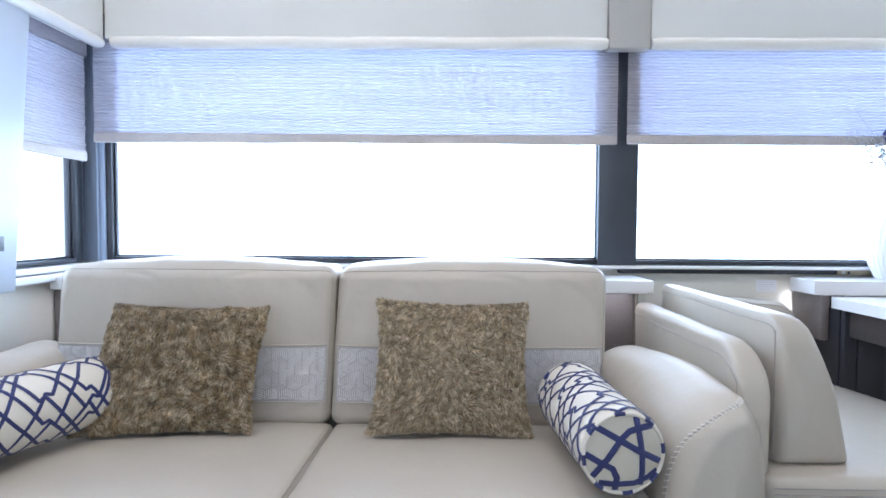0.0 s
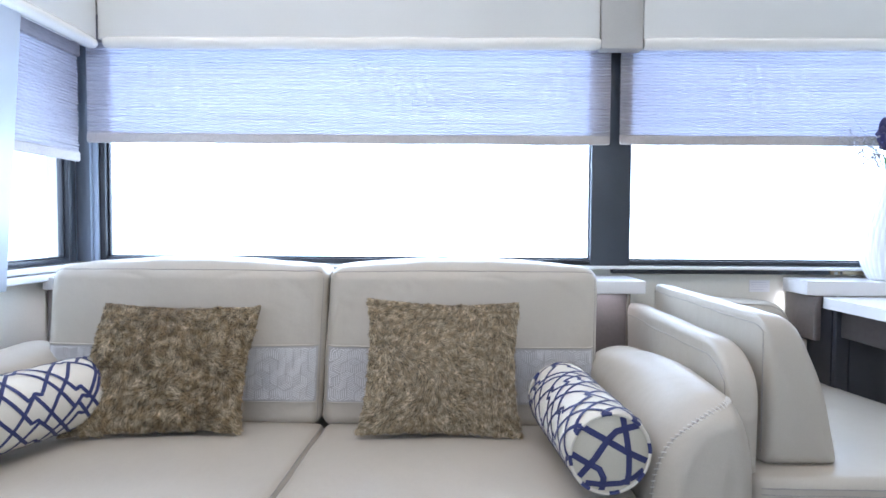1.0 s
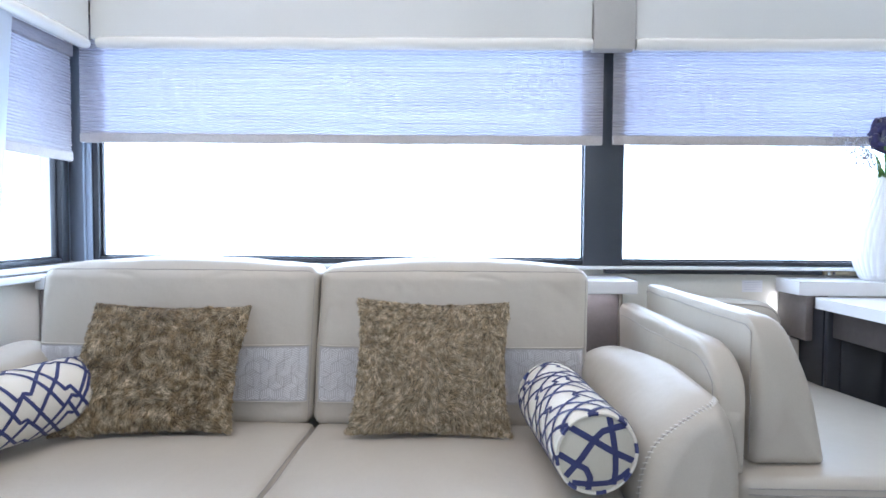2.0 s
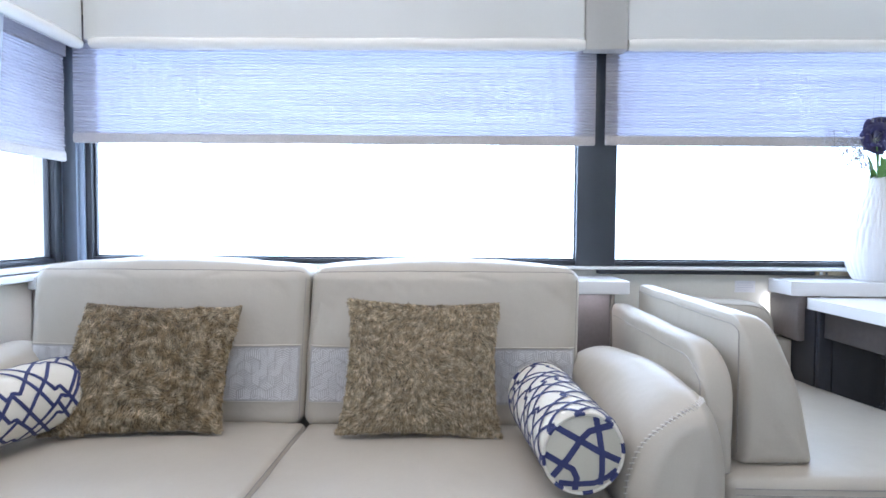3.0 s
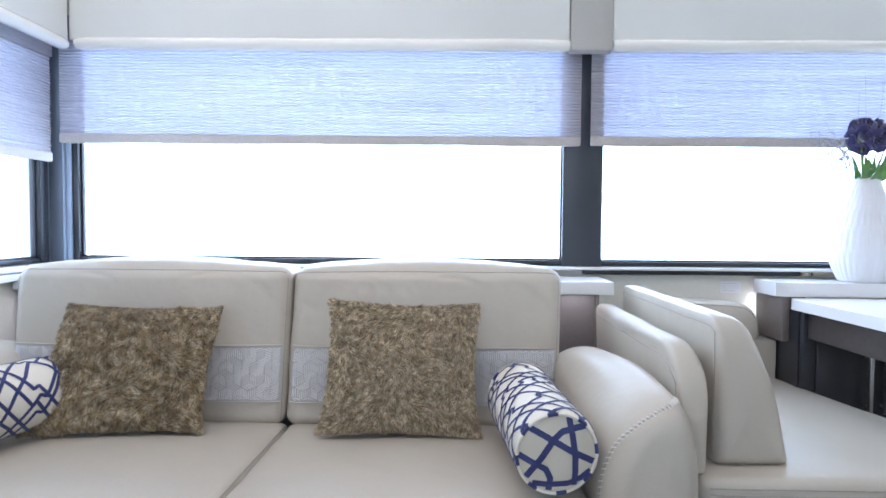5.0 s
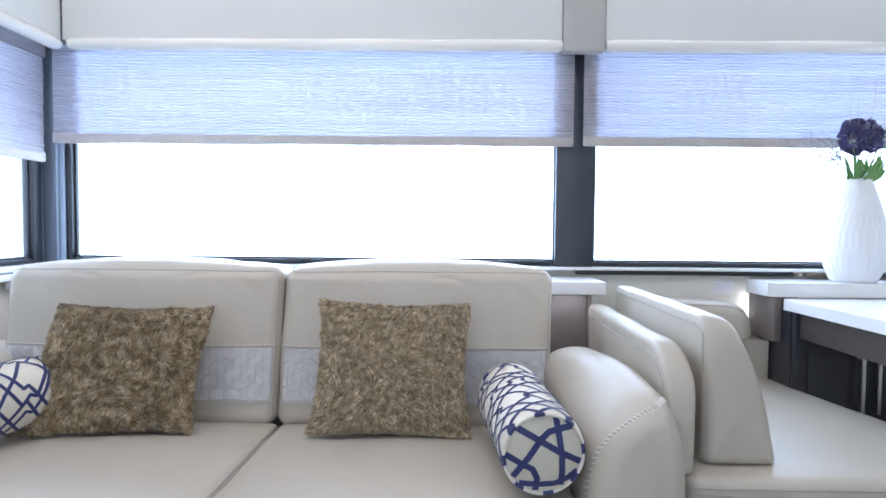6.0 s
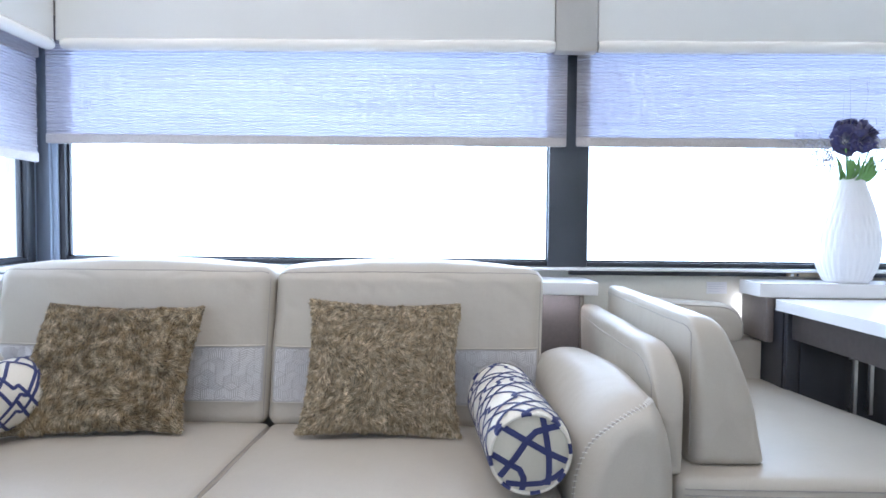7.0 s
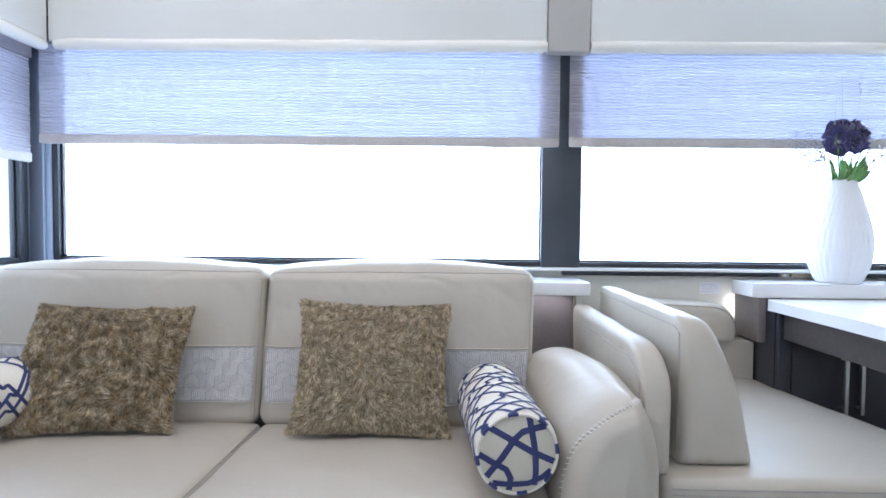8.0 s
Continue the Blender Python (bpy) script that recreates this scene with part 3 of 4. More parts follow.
def sofa_arm(x0, x1, inner):
    """Arm from x0 (inner flank) to x1 (outer flank); its inner shoulder grows rounder to the front."""
    sg = 1 if x1 > x0 else -1
    w = abs(x1 - x0)
    y_back, y_front, r_front, tuck = 1.60, 1.056, 0.090, 0.050

    def profile(t, y, inset):
        f = max(0.0, min(1.0, (1.60 - y) / 0.50))
        rl = 0.095 + 0.045 * f
        rr = w - rl
        zl, zr = 0.060 + 0.140 * f, 0.085 + 0.090 * f
        zc = 0.640 + 0.004 * f + (0.020 if inner > 0 else -0.010) * math.sin(math.pi * max(0.0, min(1.0, (1.58 - y) / 0.50)))
        left, right, top = inset, w - inset, zc - inset
        rl, rr, zl, zr = rl - inset, rr - inset, zl - inset * 0.6, zr - inset * 0.6
        # up the inner flank, over the crest, down the outer flank
        z_low = 0.10
        k = t * 4
        if k < 1:
            p = (left, z_low + (top - zl - z_low) * k)
        elif k < 2:
            c = math.pi / 2 * (k - 1)
            p = (left + rl - rl * math.cos(c), top - zl + zl * math.sin(c))
        elif k < 3:
            c = math.pi / 2 * (k - 2)
            p = (right - rr + rr * math.sin(c), top - zr + zr * math.cos(c))
        else:
            p = (right, top - zr - (top - zr - z_low) * (k - 3))
        return Vector((x0 + sg * p[0], y, p[1]))

    def shell(t, v):
        # v 0..0.7 along the arm, then round over the front edge
        if v < 0.7:
            y = y_back + (y_front + r_front - y_back) * v / 0.7
            p = profile(t, y, 0.0)
        else:
            a = (v - 0.7) / 0.3 * math.pi / 2
            y = y_front + r_front - r_front * math.sin(a)
            p = profile(t, y, tuck * (1 - math.cos(a)))
        n = 0.0025 * noise.noise(p * 6) * max(0.0, 1 - v * v)
        return p + Vector((n, n, n))
    bm = grid_mesh(shell, 60, 40)
    # front cap
    rim = [shell(i / 60, 1.0) for i in range(61)]
    mid = Vector(((x0 + x1) / 2, y_front, 0.40))
    rows = [[bm.verts.new(p.lerp(mid, k / 10) + Vector((0, -0.010 * (k / 10) ** 2 * (3 - 2 * k / 10), 0))) for p in rim] for k in range(10)]
    for k in range(9):
        for i in range(60):
            bm.faces.new((rows[k][i], rows[k][i + 1], rows[k + 1][i + 1], rows[k + 1][i]))
    bmesh.ops.remove_doubles(bm, verts=bm.verts[:], dist=2e-4)
    bmesh.ops.recalc_face_normals(bm, faces=bm.faces[:])
    arm = part("arm", bm, LEATHER, sofa)
    # seam line and its ladder of stitches
    def run(k):
        # the seam starts low on the inner flank, crosses the front slantwise and climbs over the crest
        t = 0.20 + 0.42 * k / 120
        way = ((0.20, 0.80), (0.29, 0.81), (0.345, 0.825), (0.40, 0.860), (0.44, 0.868), (0.48, 0.852), (0.53, 0.80), (0.62, 0.655))
        for (t0, v0), (t1, v1) in zip(way, way[1:]):
            if t <= t1 + 1e-6:
                return t, v0 + (v1 - v0) * (t - t0) / (t1 - t0)
    line = [shell(*run(k)) for k in range(121)]
    part("seam", tube(line, 0.0012, 5), SEAM, arm, "sewn seam over the arm")
    st_bm = bmesh.new()
    for k in range(2, 119, 3):
        t, v = run(k)
        a, b = shell(t - 0.004, v - 0.014), shell(t + 0.004, v + 0.014)
        c = shell(t, v)
        out = (c - Vector(((x0 + x1) / 2, 1.2, 0.45))).normalized() * 0.0016
        tube([a, (a + b) / 2 * 0.5 + c * 0.5 + out, b], 0.0013, 5, st_bm)
    part("stitching", st_bm, THREAD, arm, "ladder of pale hand stitches")
    return arm


sofa_arm(0.412, 0.619, 1)
sofa_arm(-1.036, -1.245, -1)

# ---- fur cushions ----


def fur_cushion(corners, bulge, seed, label, pile, folds=()):
    """A square cushion; corners: upper left, upper right, lower right, lower left, on its middle plane."""
    a, b, c, d = [Vector(p) for p in corners]
    n = (b - a).cross(d - a).normalized()
    if n.y > 0:
        n = -n
    rnd = np.random.RandomState(seed)

    def at(u, v, side):
        # pinched outline, puffed middle
        pu = u + 0.075 * math.sin(math.pi * v) * (0.5 - u) * 1.0
        pv = v + 0.075 * math.sin(math.pi * u) * (0.5 - v) * 1.0
        p = a.lerp(b, pu).lerp(d.lerp(c, pu), pv)
        q = (4 * u * (1 - u)) ** 0.55 * (4 * v * (1 - v)) ** 0.55
        lump = 0.006 * noise.noise(Vector((u * 4 + seed, v * 4, side)))
        # furrows that run down from the upper edge: place across, width, depth
        for fu, fw, deep in folds:
            lump -= deep * math.exp(-((u - fu + 0.05 * (v - 0.5) + 0.02 * math.sin(7 * v)) / fw) ** 2) * (0.35 + 0.65 * math.exp(-(v / 0.45) ** 2))
        lump += 0.011 * noise.noise(Vector((u * 9 + seed, v * 9, side + 4)))
        return p + n * side * (bulge * q + lump * q + 0.004)
    th = thing("fur_cushion", label, "cushion", group="fur cushions on the sofa")
    bm = bmesh.new()
    grid_mesh(lambda u, v: at(u, v, 1), 24, 24, bm)
    grid_mesh(lambda u, v: at(v, u, -1), 24, 24, bm)
    bmesh.ops.remove_doubles(bm, verts=bm.verts[:], dist=0.009)
    part("hide", bm, FUR_BASE, th)
    verts, faces = [], []
    count = 120000
    cells = 38
    tufts = {}
    for ci in range(-1, cells + 1):
        for cj in range(-1, cells + 1):
            tufts[ci, cj] = (ci + float(rnd.rand()), cj + float(rnd.rand()), float(rnd.normal(0, 0.4)), 0.75 + 0.6 * float(rnd.rand()))
    us, vs = rnd.rand(count), rnd.rand(count)
    edge = rnd.rand(count)
    for i in range(count):
        u, v = float(us[i]), float(vs[i])
        side = 1
        if edge[i] < 0.09:
            k = int(rnd.randint(4))
            w = float(rnd.rand()) * 0.03
            u, v = ((u, w), (u, 1 - w), (w, v), (1 - w, v))[k]
        if edge[i] > 0.94:
            side = -1
        p = at(u, v, side)
        dx = (at(min(1, u + 0.01), v, side) - at(max(0, u - 0.01), v, side)).normalized()
        dz = (at(u, min(1, v + 0.01), side) - at(u, max(0, v - 0.01), side)).normalized()
        nn = n * side
        out = (a.lerp(c, 0.5) - p) * -1.0
        flow = noise.noise(Vector((u * 3.2 + seed * 3, v * 3.2, 0.5))) * 2.6 + noise.noise(Vector((u * 9 + seed, v * 9, 3.5))) * 1.3 + 1.4
        tu, tv, turn_, long_ = tufts[int(u * cells) if u < 1 else cells - 1, int(v * cells) if v < 1 else cells - 1]
        flow += turn_
        gather = dx * (tu / cells - u) * 1.6 - dz * (v - tv / cells) * 1.6
        lay = dz * math.sin(flow) + dx * math.cos(flow) * 0.9
        tuft = noise.noise(Vector((u * 14, v * 14, seed)))
        way = (gather + lay * (0.85 + 0.5 * tuft) + nn * (0.08 + 0.18 * rnd.rand()) + out * 0.5 * (max(abs(u - 0.5), abs(v - 0.5)) * 2) ** 6 + Vector(rnd.normal(0, 0.24, 3))).normalized()
        rim_ = min(u, 1 - u, v, 1 - v)
        ln = (0.012 + 0.013 * rnd.rand()) * long_ * (0.5 + 0.5 * min(1.0, rim_ / 0.10))
        s = way.cross(nn + Vector(rnd.normal(0, 0.3, 3)))
        s = s.normalized() * (0.00035 + 0.00045 * rnd.rand())
        m = p + way * ln * 0.55
        tip = p + way * ln - nn * ln * 0.18
        j = len(verts)
        verts += [tuple(p - s), tuple(p + s), tuple(m + s * 0.8), tuple(m - s * 0.8), tuple(tip)]
        faces += [(j, j + 1, j + 2, j + 3), (j + 3, j + 2, j + 4)]
    f = part("fur", mesh_from("fur", verts, faces, pile), None, th, "long brown fur pile")
    tagged(f, "", "", "", "stuff")
    return th


fur_cushion([(-0.857, 1.468, 0.766), (-0.462, 1.490, 0.757), (-0.488, 1.400, 0.456), (-0.905, 1.340, 0.458)], 0.048, 3, "brown shaggy fur cushion leaning on the sofa back, its corner slumped", FUR,
            ((0.86, 0.022, 0.020), (0.93, 0.018, 0.012), (0.30, 0.05, 0.008)))
fur_cushion([(-0.180, 1.480, 0.780), (0.206, 1.480, 0.774), (0.202, 1.395, 0.451), (-0.196, 1.395, 0.455)], 0.050, 8, "square brown fur cushion upright against the sofa back", FUR_PALE)

# ---- bolsters ----


def bolster(near, far, radius, roll, label):
    """A round bolster along the line near-far, with banded cover and piped ends."""
    th = thing("bolster_cushion", label, "bolster cushion", group="patterned bolsters on the sofa")
    near, far = Vector(near), Vector(far)
    ax = (far - near)
    length = ax.length
    ax.normalize()
    up = (Vector((0, 0, 1)) - ax * ax.z).normalized()
    side = ax.cross(up).normalized()

    def at(ang, v, lift=0.0):
        # ang in radians, v metres from the near end
        e = min(v, length - v)
        rr = radius * (1 - 0.10 * max(0.0, 1 - e / 0.022) ** 2) + 0.0022 * math.sin(3 * ang + v * 9 + roll) + lift
        return near + ax * v + (side * math.cos(ang + roll) + up * math.sin(ang + roll)) * rr
    bm = grid_mesh(lambda i, j: at(2 * math.pi * i, length * j), 64, 30, close_u=True)
    part("cover", bm, CANVAS, th)
    for v0, sgn, nm in ((0.0, -1, "end_disc"), (length, 1, "end_disc")):
        def disc(x, y, lift):
            p = near + ax * v0
            rr = math.hypot(x, y)
            return p + (side * x + up * y) * radius * 0.92 + ax * sgn * (0.010 * (1 - rr * rr) + lift)
        bm = grid_mesh(lambda i, j: disc(0.999 * j * math.cos(2 * math.pi * i), 0.999 * j * math.sin(2 * math.pi * i), 0.0), 48, 8, close_u=True)
        bmesh.ops.remove_doubles(bm, verts=bm.verts[:], dist=1e-5)
        bmesh.ops.recalc_face_normals(bm, faces=bm.faces[:])
        d = part(nm, bm, CANVAS_WARM, th)
        bands = [[(-0.72, 0.70), (-0.25, 0.45), (0.35, 0.10), (0.93, -0.20)], [(-0.98, 0.02), (-0.62, -0.18), (-0.30, -0.34), (-0.18, -0.58), (-0.20, -0.92)],
                 [(-0.78, -0.56), (-0.42, -0.06), (-0.10, 0.42), (0.10, 0.60), (0.45, 0.68), (0.74, 0.72)], [(0.28, 0.95), (0.36, 0.50), (0.44, 0.0), (0.46, -0.45), (0.44, -0.80)],
                 [(-0.62, -0.72), (-0.20, -0.76), (0.28, -0.74), (0.62, -0.60), (0.86, -0.42)]]
        bb = bmesh.new()
        for line in bands:
            ribbon(bb, line, 0.080, disc, 0.0012)
        part("navy_band", bb, NAVY, d, "navy bands across the round end", smooth=False)
        n = 72
        ring = [near + ax * (v0 + sgn * 0.001) + (side * math.cos(2 * math.pi * k / n) + up * math.sin(2 * math.pi * k / n)) * radius * 0.935 for k in range(n)]
        part("piping", tube(ring, 0.0036, 6, closed=True), CANVAS, th, "white corded piping round the end")
        for k in range(0, n, 9):
            part("piping_mark", tube(ring[k:k + 4], 0.0041, 6), NAVY, th, "navy stretch of the piping")
    # the navy lattice of the cover: two families of slanting bands with kinks
    bb = bmesh.new()
    circ = 2 * math.pi * radius

    def wall(x, y, lift):
        return at(x / radius, y, lift)
    rnd = random.Random(int(roll * 100) + 5)
    step = circ / 8
    for k in range(8):
        for sl in (1, -1):
            line = []
            x, y, i = k * step + (0.3 * step if sl < 0 else 0), 0.002, 0
            while y < length - 0.004:
                line.append((x, y))
                if i % 4 == 3:
                    dx, dy = -0.007 * sl, 0.011
                else:
                    dx, dy = sl * step * 0.70, 0.030
                x, y, i = x + dx * rnd.uniform(0.85, 1.15), y + dy * rnd.uniform(0.85, 1.15), i + 1
            line.append((x, length - 0.003))
            fine = []
            for p, q in zip(line, line[1:]):
                for s in range(5):
                    fine.append((p[0] + (q[0] - p[0]) * s / 5, p[1] + (q[1] - p[1]) * s / 5))
            fine.append(line[-1])
            ribbon(bb, fine, 0.0039, wall, 0.0010 if sl > 0 else 0.0015)
    part("navy_lattice", bb, NAVY, th, "navy lattice of slanting bands", smooth=False)
    return th


def ribbon(bm, line, half, place, lift):
    """A flat band along a line of the surface place(x, y, lift)."""
    pts = [Vector(p) for p in line]
    rows = []
    for i, p in enumerate(pts):
        a, b = pts[max(0, i - 1)], pts[min(len(pts) - 1, i + 1)]
        d = (b - a).normalized()
        nv = Vector((-d.y, d.x)) * half
        rows.append([bm.verts.new(place(*(p + nv), lift)), bm.verts.new(place(p.x, p.y, lift * 1.4)), bm.verts.new(place(*(p - nv), lift))])
    for r, s in zip(rows, rows[1:]):
        for k in range(2):
            bm.faces.new((r[k], r[k + 1], s[k + 1], s[k]))


bolster((0.333, 1.080, 0.540), (0.305, 1.420, 0.553), 0.083, 0.0, "white bolster with a navy lattice pattern lying along the sofa arm")
bolster((-1.040, 1.090, 0.548), (-0.865, 1.405, 0.560), 0.083, 1.1, "white bolster with a navy lattice pattern askew by the sofa arm")

# ---- dinette bench ----
bench = thing("dinette_bench", "cream leather dinette bench with loose back cushions", "bench")
part("plinth", boxes((0.645, 1.20, 1.17, 2.03, 0.02, 0.375), r=0.004), BROWN, bench)
s_ = Soft((0.295, 0.445, 0.054), 0.024, (0.003, 0.003, 0.016), 0.004, 3.3,
          taper=lambda c: Vector((c.x + (c.x + 0.295) / 0.59 * 0.150 * (0.445 - c.y) / 0.89, c.y, c.z)))
bm_ = s_.mesh(22)
o_ = Vector((0.930, 1.578, 0.415))
for v_ in bm_.verts:
    v_.co += o_
seat_ = part("seat_cushion", bm_, LEATHER, bench)
for w_ in (0.66, 0.42):
    part("seam", tube([s_.point((-0.96 + 1.92 * k / 40, -1.0, w_), 0.0008) + o_ for k in range(41)], 0.0014, 5), SEAM, seat_, "sewn front seam")


def outline_cushion(outline, y0, y1, soften, name, parent, seam_at, corner, label=""):
    """A cushion with an outline in x and z, from y0 (front) to y1; its upper front corner is cut round by corner."""
    pts = [Vector(p) for p in outline]
    cx = sum(p.x for p in pts) / len(pts)
    cz = sum(p.y for p in pts) / len(pts)
    zmax, zmin = max(p.y for p in pts), min(p.y for p in pts)

    def sec(t, v):
        k = t * len(pts)
        i = int(k) % len(pts)
        p = pts[i].lerp(pts[(i + 1) % len(pts)], k - int(k))
        # v: 0 front edge to 1 back edge, rounded over soften at both ends
        yy = v * (y1 - y0)
        e = min(yy, y1 - y0 - yy)
        k2 = 1.0
        if e < soften:
            k2 = 1 - (soften - math.sqrt(max(0.0, soften ** 2 - (soften - e) ** 2))) / 0.11
        x, z = cx + (p.x - cx) * k2, cz + (p.y - cz) * (1 - (1 - k2) * 0.6)
        # round the upper front corner
        drop = 0.0
        if yy < corner:
            drop = corner - math.sqrt(max(0.0, corner ** 2 - (corner - yy) ** 2))
        z = zmin + (z - zmin) * (1 - drop / (zmax - zmin))
        q = Vector((x, y0 + yy, z))
        w = (0.003 * noise.noise(q * 6) + 0.0012 * noise.noise(q * 20)) * min(1.0, e / 0.05)
        w += 0.0024 * noise.noise(Vector((q.x * 45, q.y * 20, q.z * 18))) * math.exp(-(q.z - zmin) / 0.035) * min(1.0, e / 0.03)
        low = math.exp(-(q.z - zmin) / 0.04)
        w += 0.0016 * math.sin(150 * (q.x + 0.6 * q.z) + 6 * noise.noise(q * 12)) * low * min(1.0, e / 0.05)
        return q + Vector((w, w, w))
    vs = [0, 0.004, 0.012, 0.025, 0.04, 0.06, 0.085, 0.12, 0.16, 0.2, 0.26, 0.33, 0.4, 0.5, 0.6, 0.7, 0.8, 0.88, 0.93, 0.97, 0.99, 1]
    bm = bmesh.new()
    nt_ = 144
    rows = [[bm.verts.new(sec(i / nt_, v)) for i in range(nt_)] for v in vs]
    for r, s in zip(rows, rows[1:]):
        for i in range(nt_):
            bm.faces.new((r[i], r[(i + 1) % nt_], s[(i + 1) % nt_], s[i]))
    # end caps closed towards a slightly proud middle
    for row, sg, yy in ((rows[0], -1, y0), (rows[-1], 1, y1)):
        prev = row
        for k in range(1, 16):
            f = k / 16
            ring = []
            for vtx in row:
                c = Vector((cx, 0, cz - 0.02))
                q = vtx.co.lerp(Vector((c.x, vtx.co.y, c.z)), f)
                pucker = 0.0035 * noise.noise(Vector((q.x * 28 + q.z * 16, 2.0, q.z * 30))) * math.exp(-(q.z - zmin) / 0.06)
                ring.append(bm.verts.new(q + Vector((0, sg * (0.006 * math.sin(f * math.pi / 2) + pucker), 0))))
            for i in range(nt_):
                bm.faces.new((prev[i], prev[(i + 1) % nt_], ring[(i + 1) % nt_], ring[i]))
            prev = ring
        bm.faces.new(prev)
    bmesh.ops.recalc_face_normals(bm, faces=bm.faces[:])
    ob = part(name, bm, LEATHER, parent, label)
    if seam_at == -1:
        part("seam", tube([sec(k / 72, 0.10) + Vector((0, -0.0006, 0.0006)) for k in range(73)], 0.0013, 5), SEAM, ob, "sewn seam")
    elif seam_at:
        line = [sec(seam_at, v) + Vector((-0.0004, 0, 0.0004)) for v in vs[-2:3:-1]]
        line += [sec(seam_at + (0.985 - seam_at) * k / 30, 0.035) + Vector((-0.0004, 0, 0)) for k in range(31)]
        part("seam", tube(line, 0.0013, 5), SEAM, ob, "sewn seam")
    return ob


def rounded(points, r, n=6):
    """A closed outline with rounded corners."""
    pts = [Vector(p) for p in points]
    out = []
    m = len(pts)
    for i, p in enumerate(pts):
        rad = r[i] if isinstance(r, (list, tuple)) else r
        a, b = (pts[i - 1] - p), (pts[(i + 1) % m] - p)
        q0, q1 = p + a.normalized() * rad, p + b.normalized() * rad
        for k in range(n + 1):
            t = k / n
            out.append((1 - t) ** 2 * q0 + 2 * t * (1 - t) * p + t * t * q1)
    # even spacing
    res = []
    tot = [0.0]
    for p, q in zip(out, out[1:] + out[:1]):
        tot.append(tot[-1] + (q - p).length)
    for k in range(96):
        s = tot[-1] * k / 96
        i = max(j for j in range(len(out)) if tot[j] <= s)
        q = out[(i + 1) % len(out)]
        f = (s - tot[i]) / max(1e-9, tot[i + 1] - tot[i])
        res.append(tuple(out[i].lerp(q, f)))
    return res


outline_cushion(rounded([(0.606, 0.458), (0.660, 0.458), (0.662, 0.728), (0.598, 0.728)], [0.006, 0.006, 0.03, 0.02]), 1.165, 1.862, 0.03, "back_shell", bench, 0.645, 0.12, "low padded back shell")
outline_cushion(rounded([(0.692, 0.468), (0.852, 0.468), (0.818, 0.645), (0.756, 0.785), (0.690, 0.788)], [0.012, 0.014, 0.06, 0.032, 0.014]), 1.193, 1.885, 0.034, "back_cushion", bench, 0.668, 0.06, "wedge-shaped loose back cushion")
outline_cushion(rounded([(0.84, 0.598), (1.160, 0.598), (1.160, 0.722), (0.84, 0.738)], [0.02, 0.03, 0.09, 0.04]), 1.895, 2.015, 0.03, "corner_cushion", bench, -1, 0.04, "cushion against the window wall")

part("back_ledge", boxes((0.84, 1.226, 1.925, 2.02, 0.30, 0.5985), r=0.006), LEATHER, bench, "low padded ledge under the corner cushion")

# ---- credenza with table ----
cred = thing("credenza", "dark dinette credenza under the window shelf", "cabinet")
part("body", boxes((1.230, 2.55, 1.815, 1.882, 0.02, 0.714), (1.230, 2.55, 1.882, 1.99, 0.02, 0.600)), CABINET, cred)
part("upper_box", boxes((1.204, 1.2295, 1.864, 2.022, 0.606, 0.750), (1.2295, 1.290, 1.8835, 2.022, 0.606, 0.750), r=0.003), BROWN, cred, "brown laminate upper box")
for i, (a, b) in enumerate(((1.233, 1.2745), (1.2775, 1.452), (1.456, 1.70), (1.704, 2.10), (2.104, 2.54))):
    dr = part("door", boxes((a, b, 1.797, 1.8145, 0.05, 0.713), r=0.003), CABINET, cred, "near-black lacquered door")
    if i in (1, 2):
        hx = 1.432 if i == 1 else 1.482
        h = bmesh.new()
        box(h, hx - 0.006, hx + 0.006, 1.768, 1.780, 0.40, 0.592, 0.002)
        for z in (0.42, 0.572):
            box(h, hx - 0.004, hx + 0.004, 1.780, 1.797, z - 0.004, z + 0.004, 0.001)
        part("handle", h, CHROME, dr, "brushed nickel bar handle")
tagged(part("window_shelf", slab(rounded([(1.190, 1.863), (2.66, 1.863), (2.66, 2.025), (1.190, 2.025)], [0.016, 0.01, 0.01, 0.01]), 2, 0.752, 0.797, 0), WHITE, smooth=True),
       "white solid-surface shelf below the dinette window", "worktop")

table = thing("dinette_table", "white-topped dinette table on a dark apron", "table")
part("tabletop", slab(rounded([(1.214, 0.92), (2.40, 0.92), (2.40, 1.860), (1.214, 1.860)], [0.03, 0.03, 0.01, 0.01]), 2, 0.716, 0.749, 0), WHITE, table, "white solid-surface tabletop")
part("apron", boxes((1.246, 1.30, 1.0, 1.795, 0.630, 0.715), (2.30, 2.335, 1.0, 1.80, 0.630, 0.715), (1.30, 2.30, 1.0, 1.03, 0.630, 0.715), r=0.003), APRON, table, "dark brown apron")
part("leg", boxes((1.75, 1.83, 1.05, 1.13, 0.0, 0.716), r=0.006), APRON, table)

# ---- vase with flowers ----
VX, VY, VZ = 1.503, 1.935, 0.797
vase = thing("vase", "matt white fluted vase standing on the window shelf", "vase", (VX, VY, VZ))
prof = [(0.060, 0.0), (0.066, 0.006), (0.0810, 0.035), (0.0918, 0.074), (0.0950, 0.1125), (0.0934, 0.151), (0.0865, 0.190), (0.0765, 0.229), (0.0590, 0.286), (0.0465, 0.324), (0.0385, 0.345)]


def vase_r(z):
    for (r0, a), (r1, b) in zip(prof, prof[1:]):
        if a <= z <= b:
            t = (z - a) / (b - a)
            return r0 + (r1 - r0) * t
    return prof[-1][0]


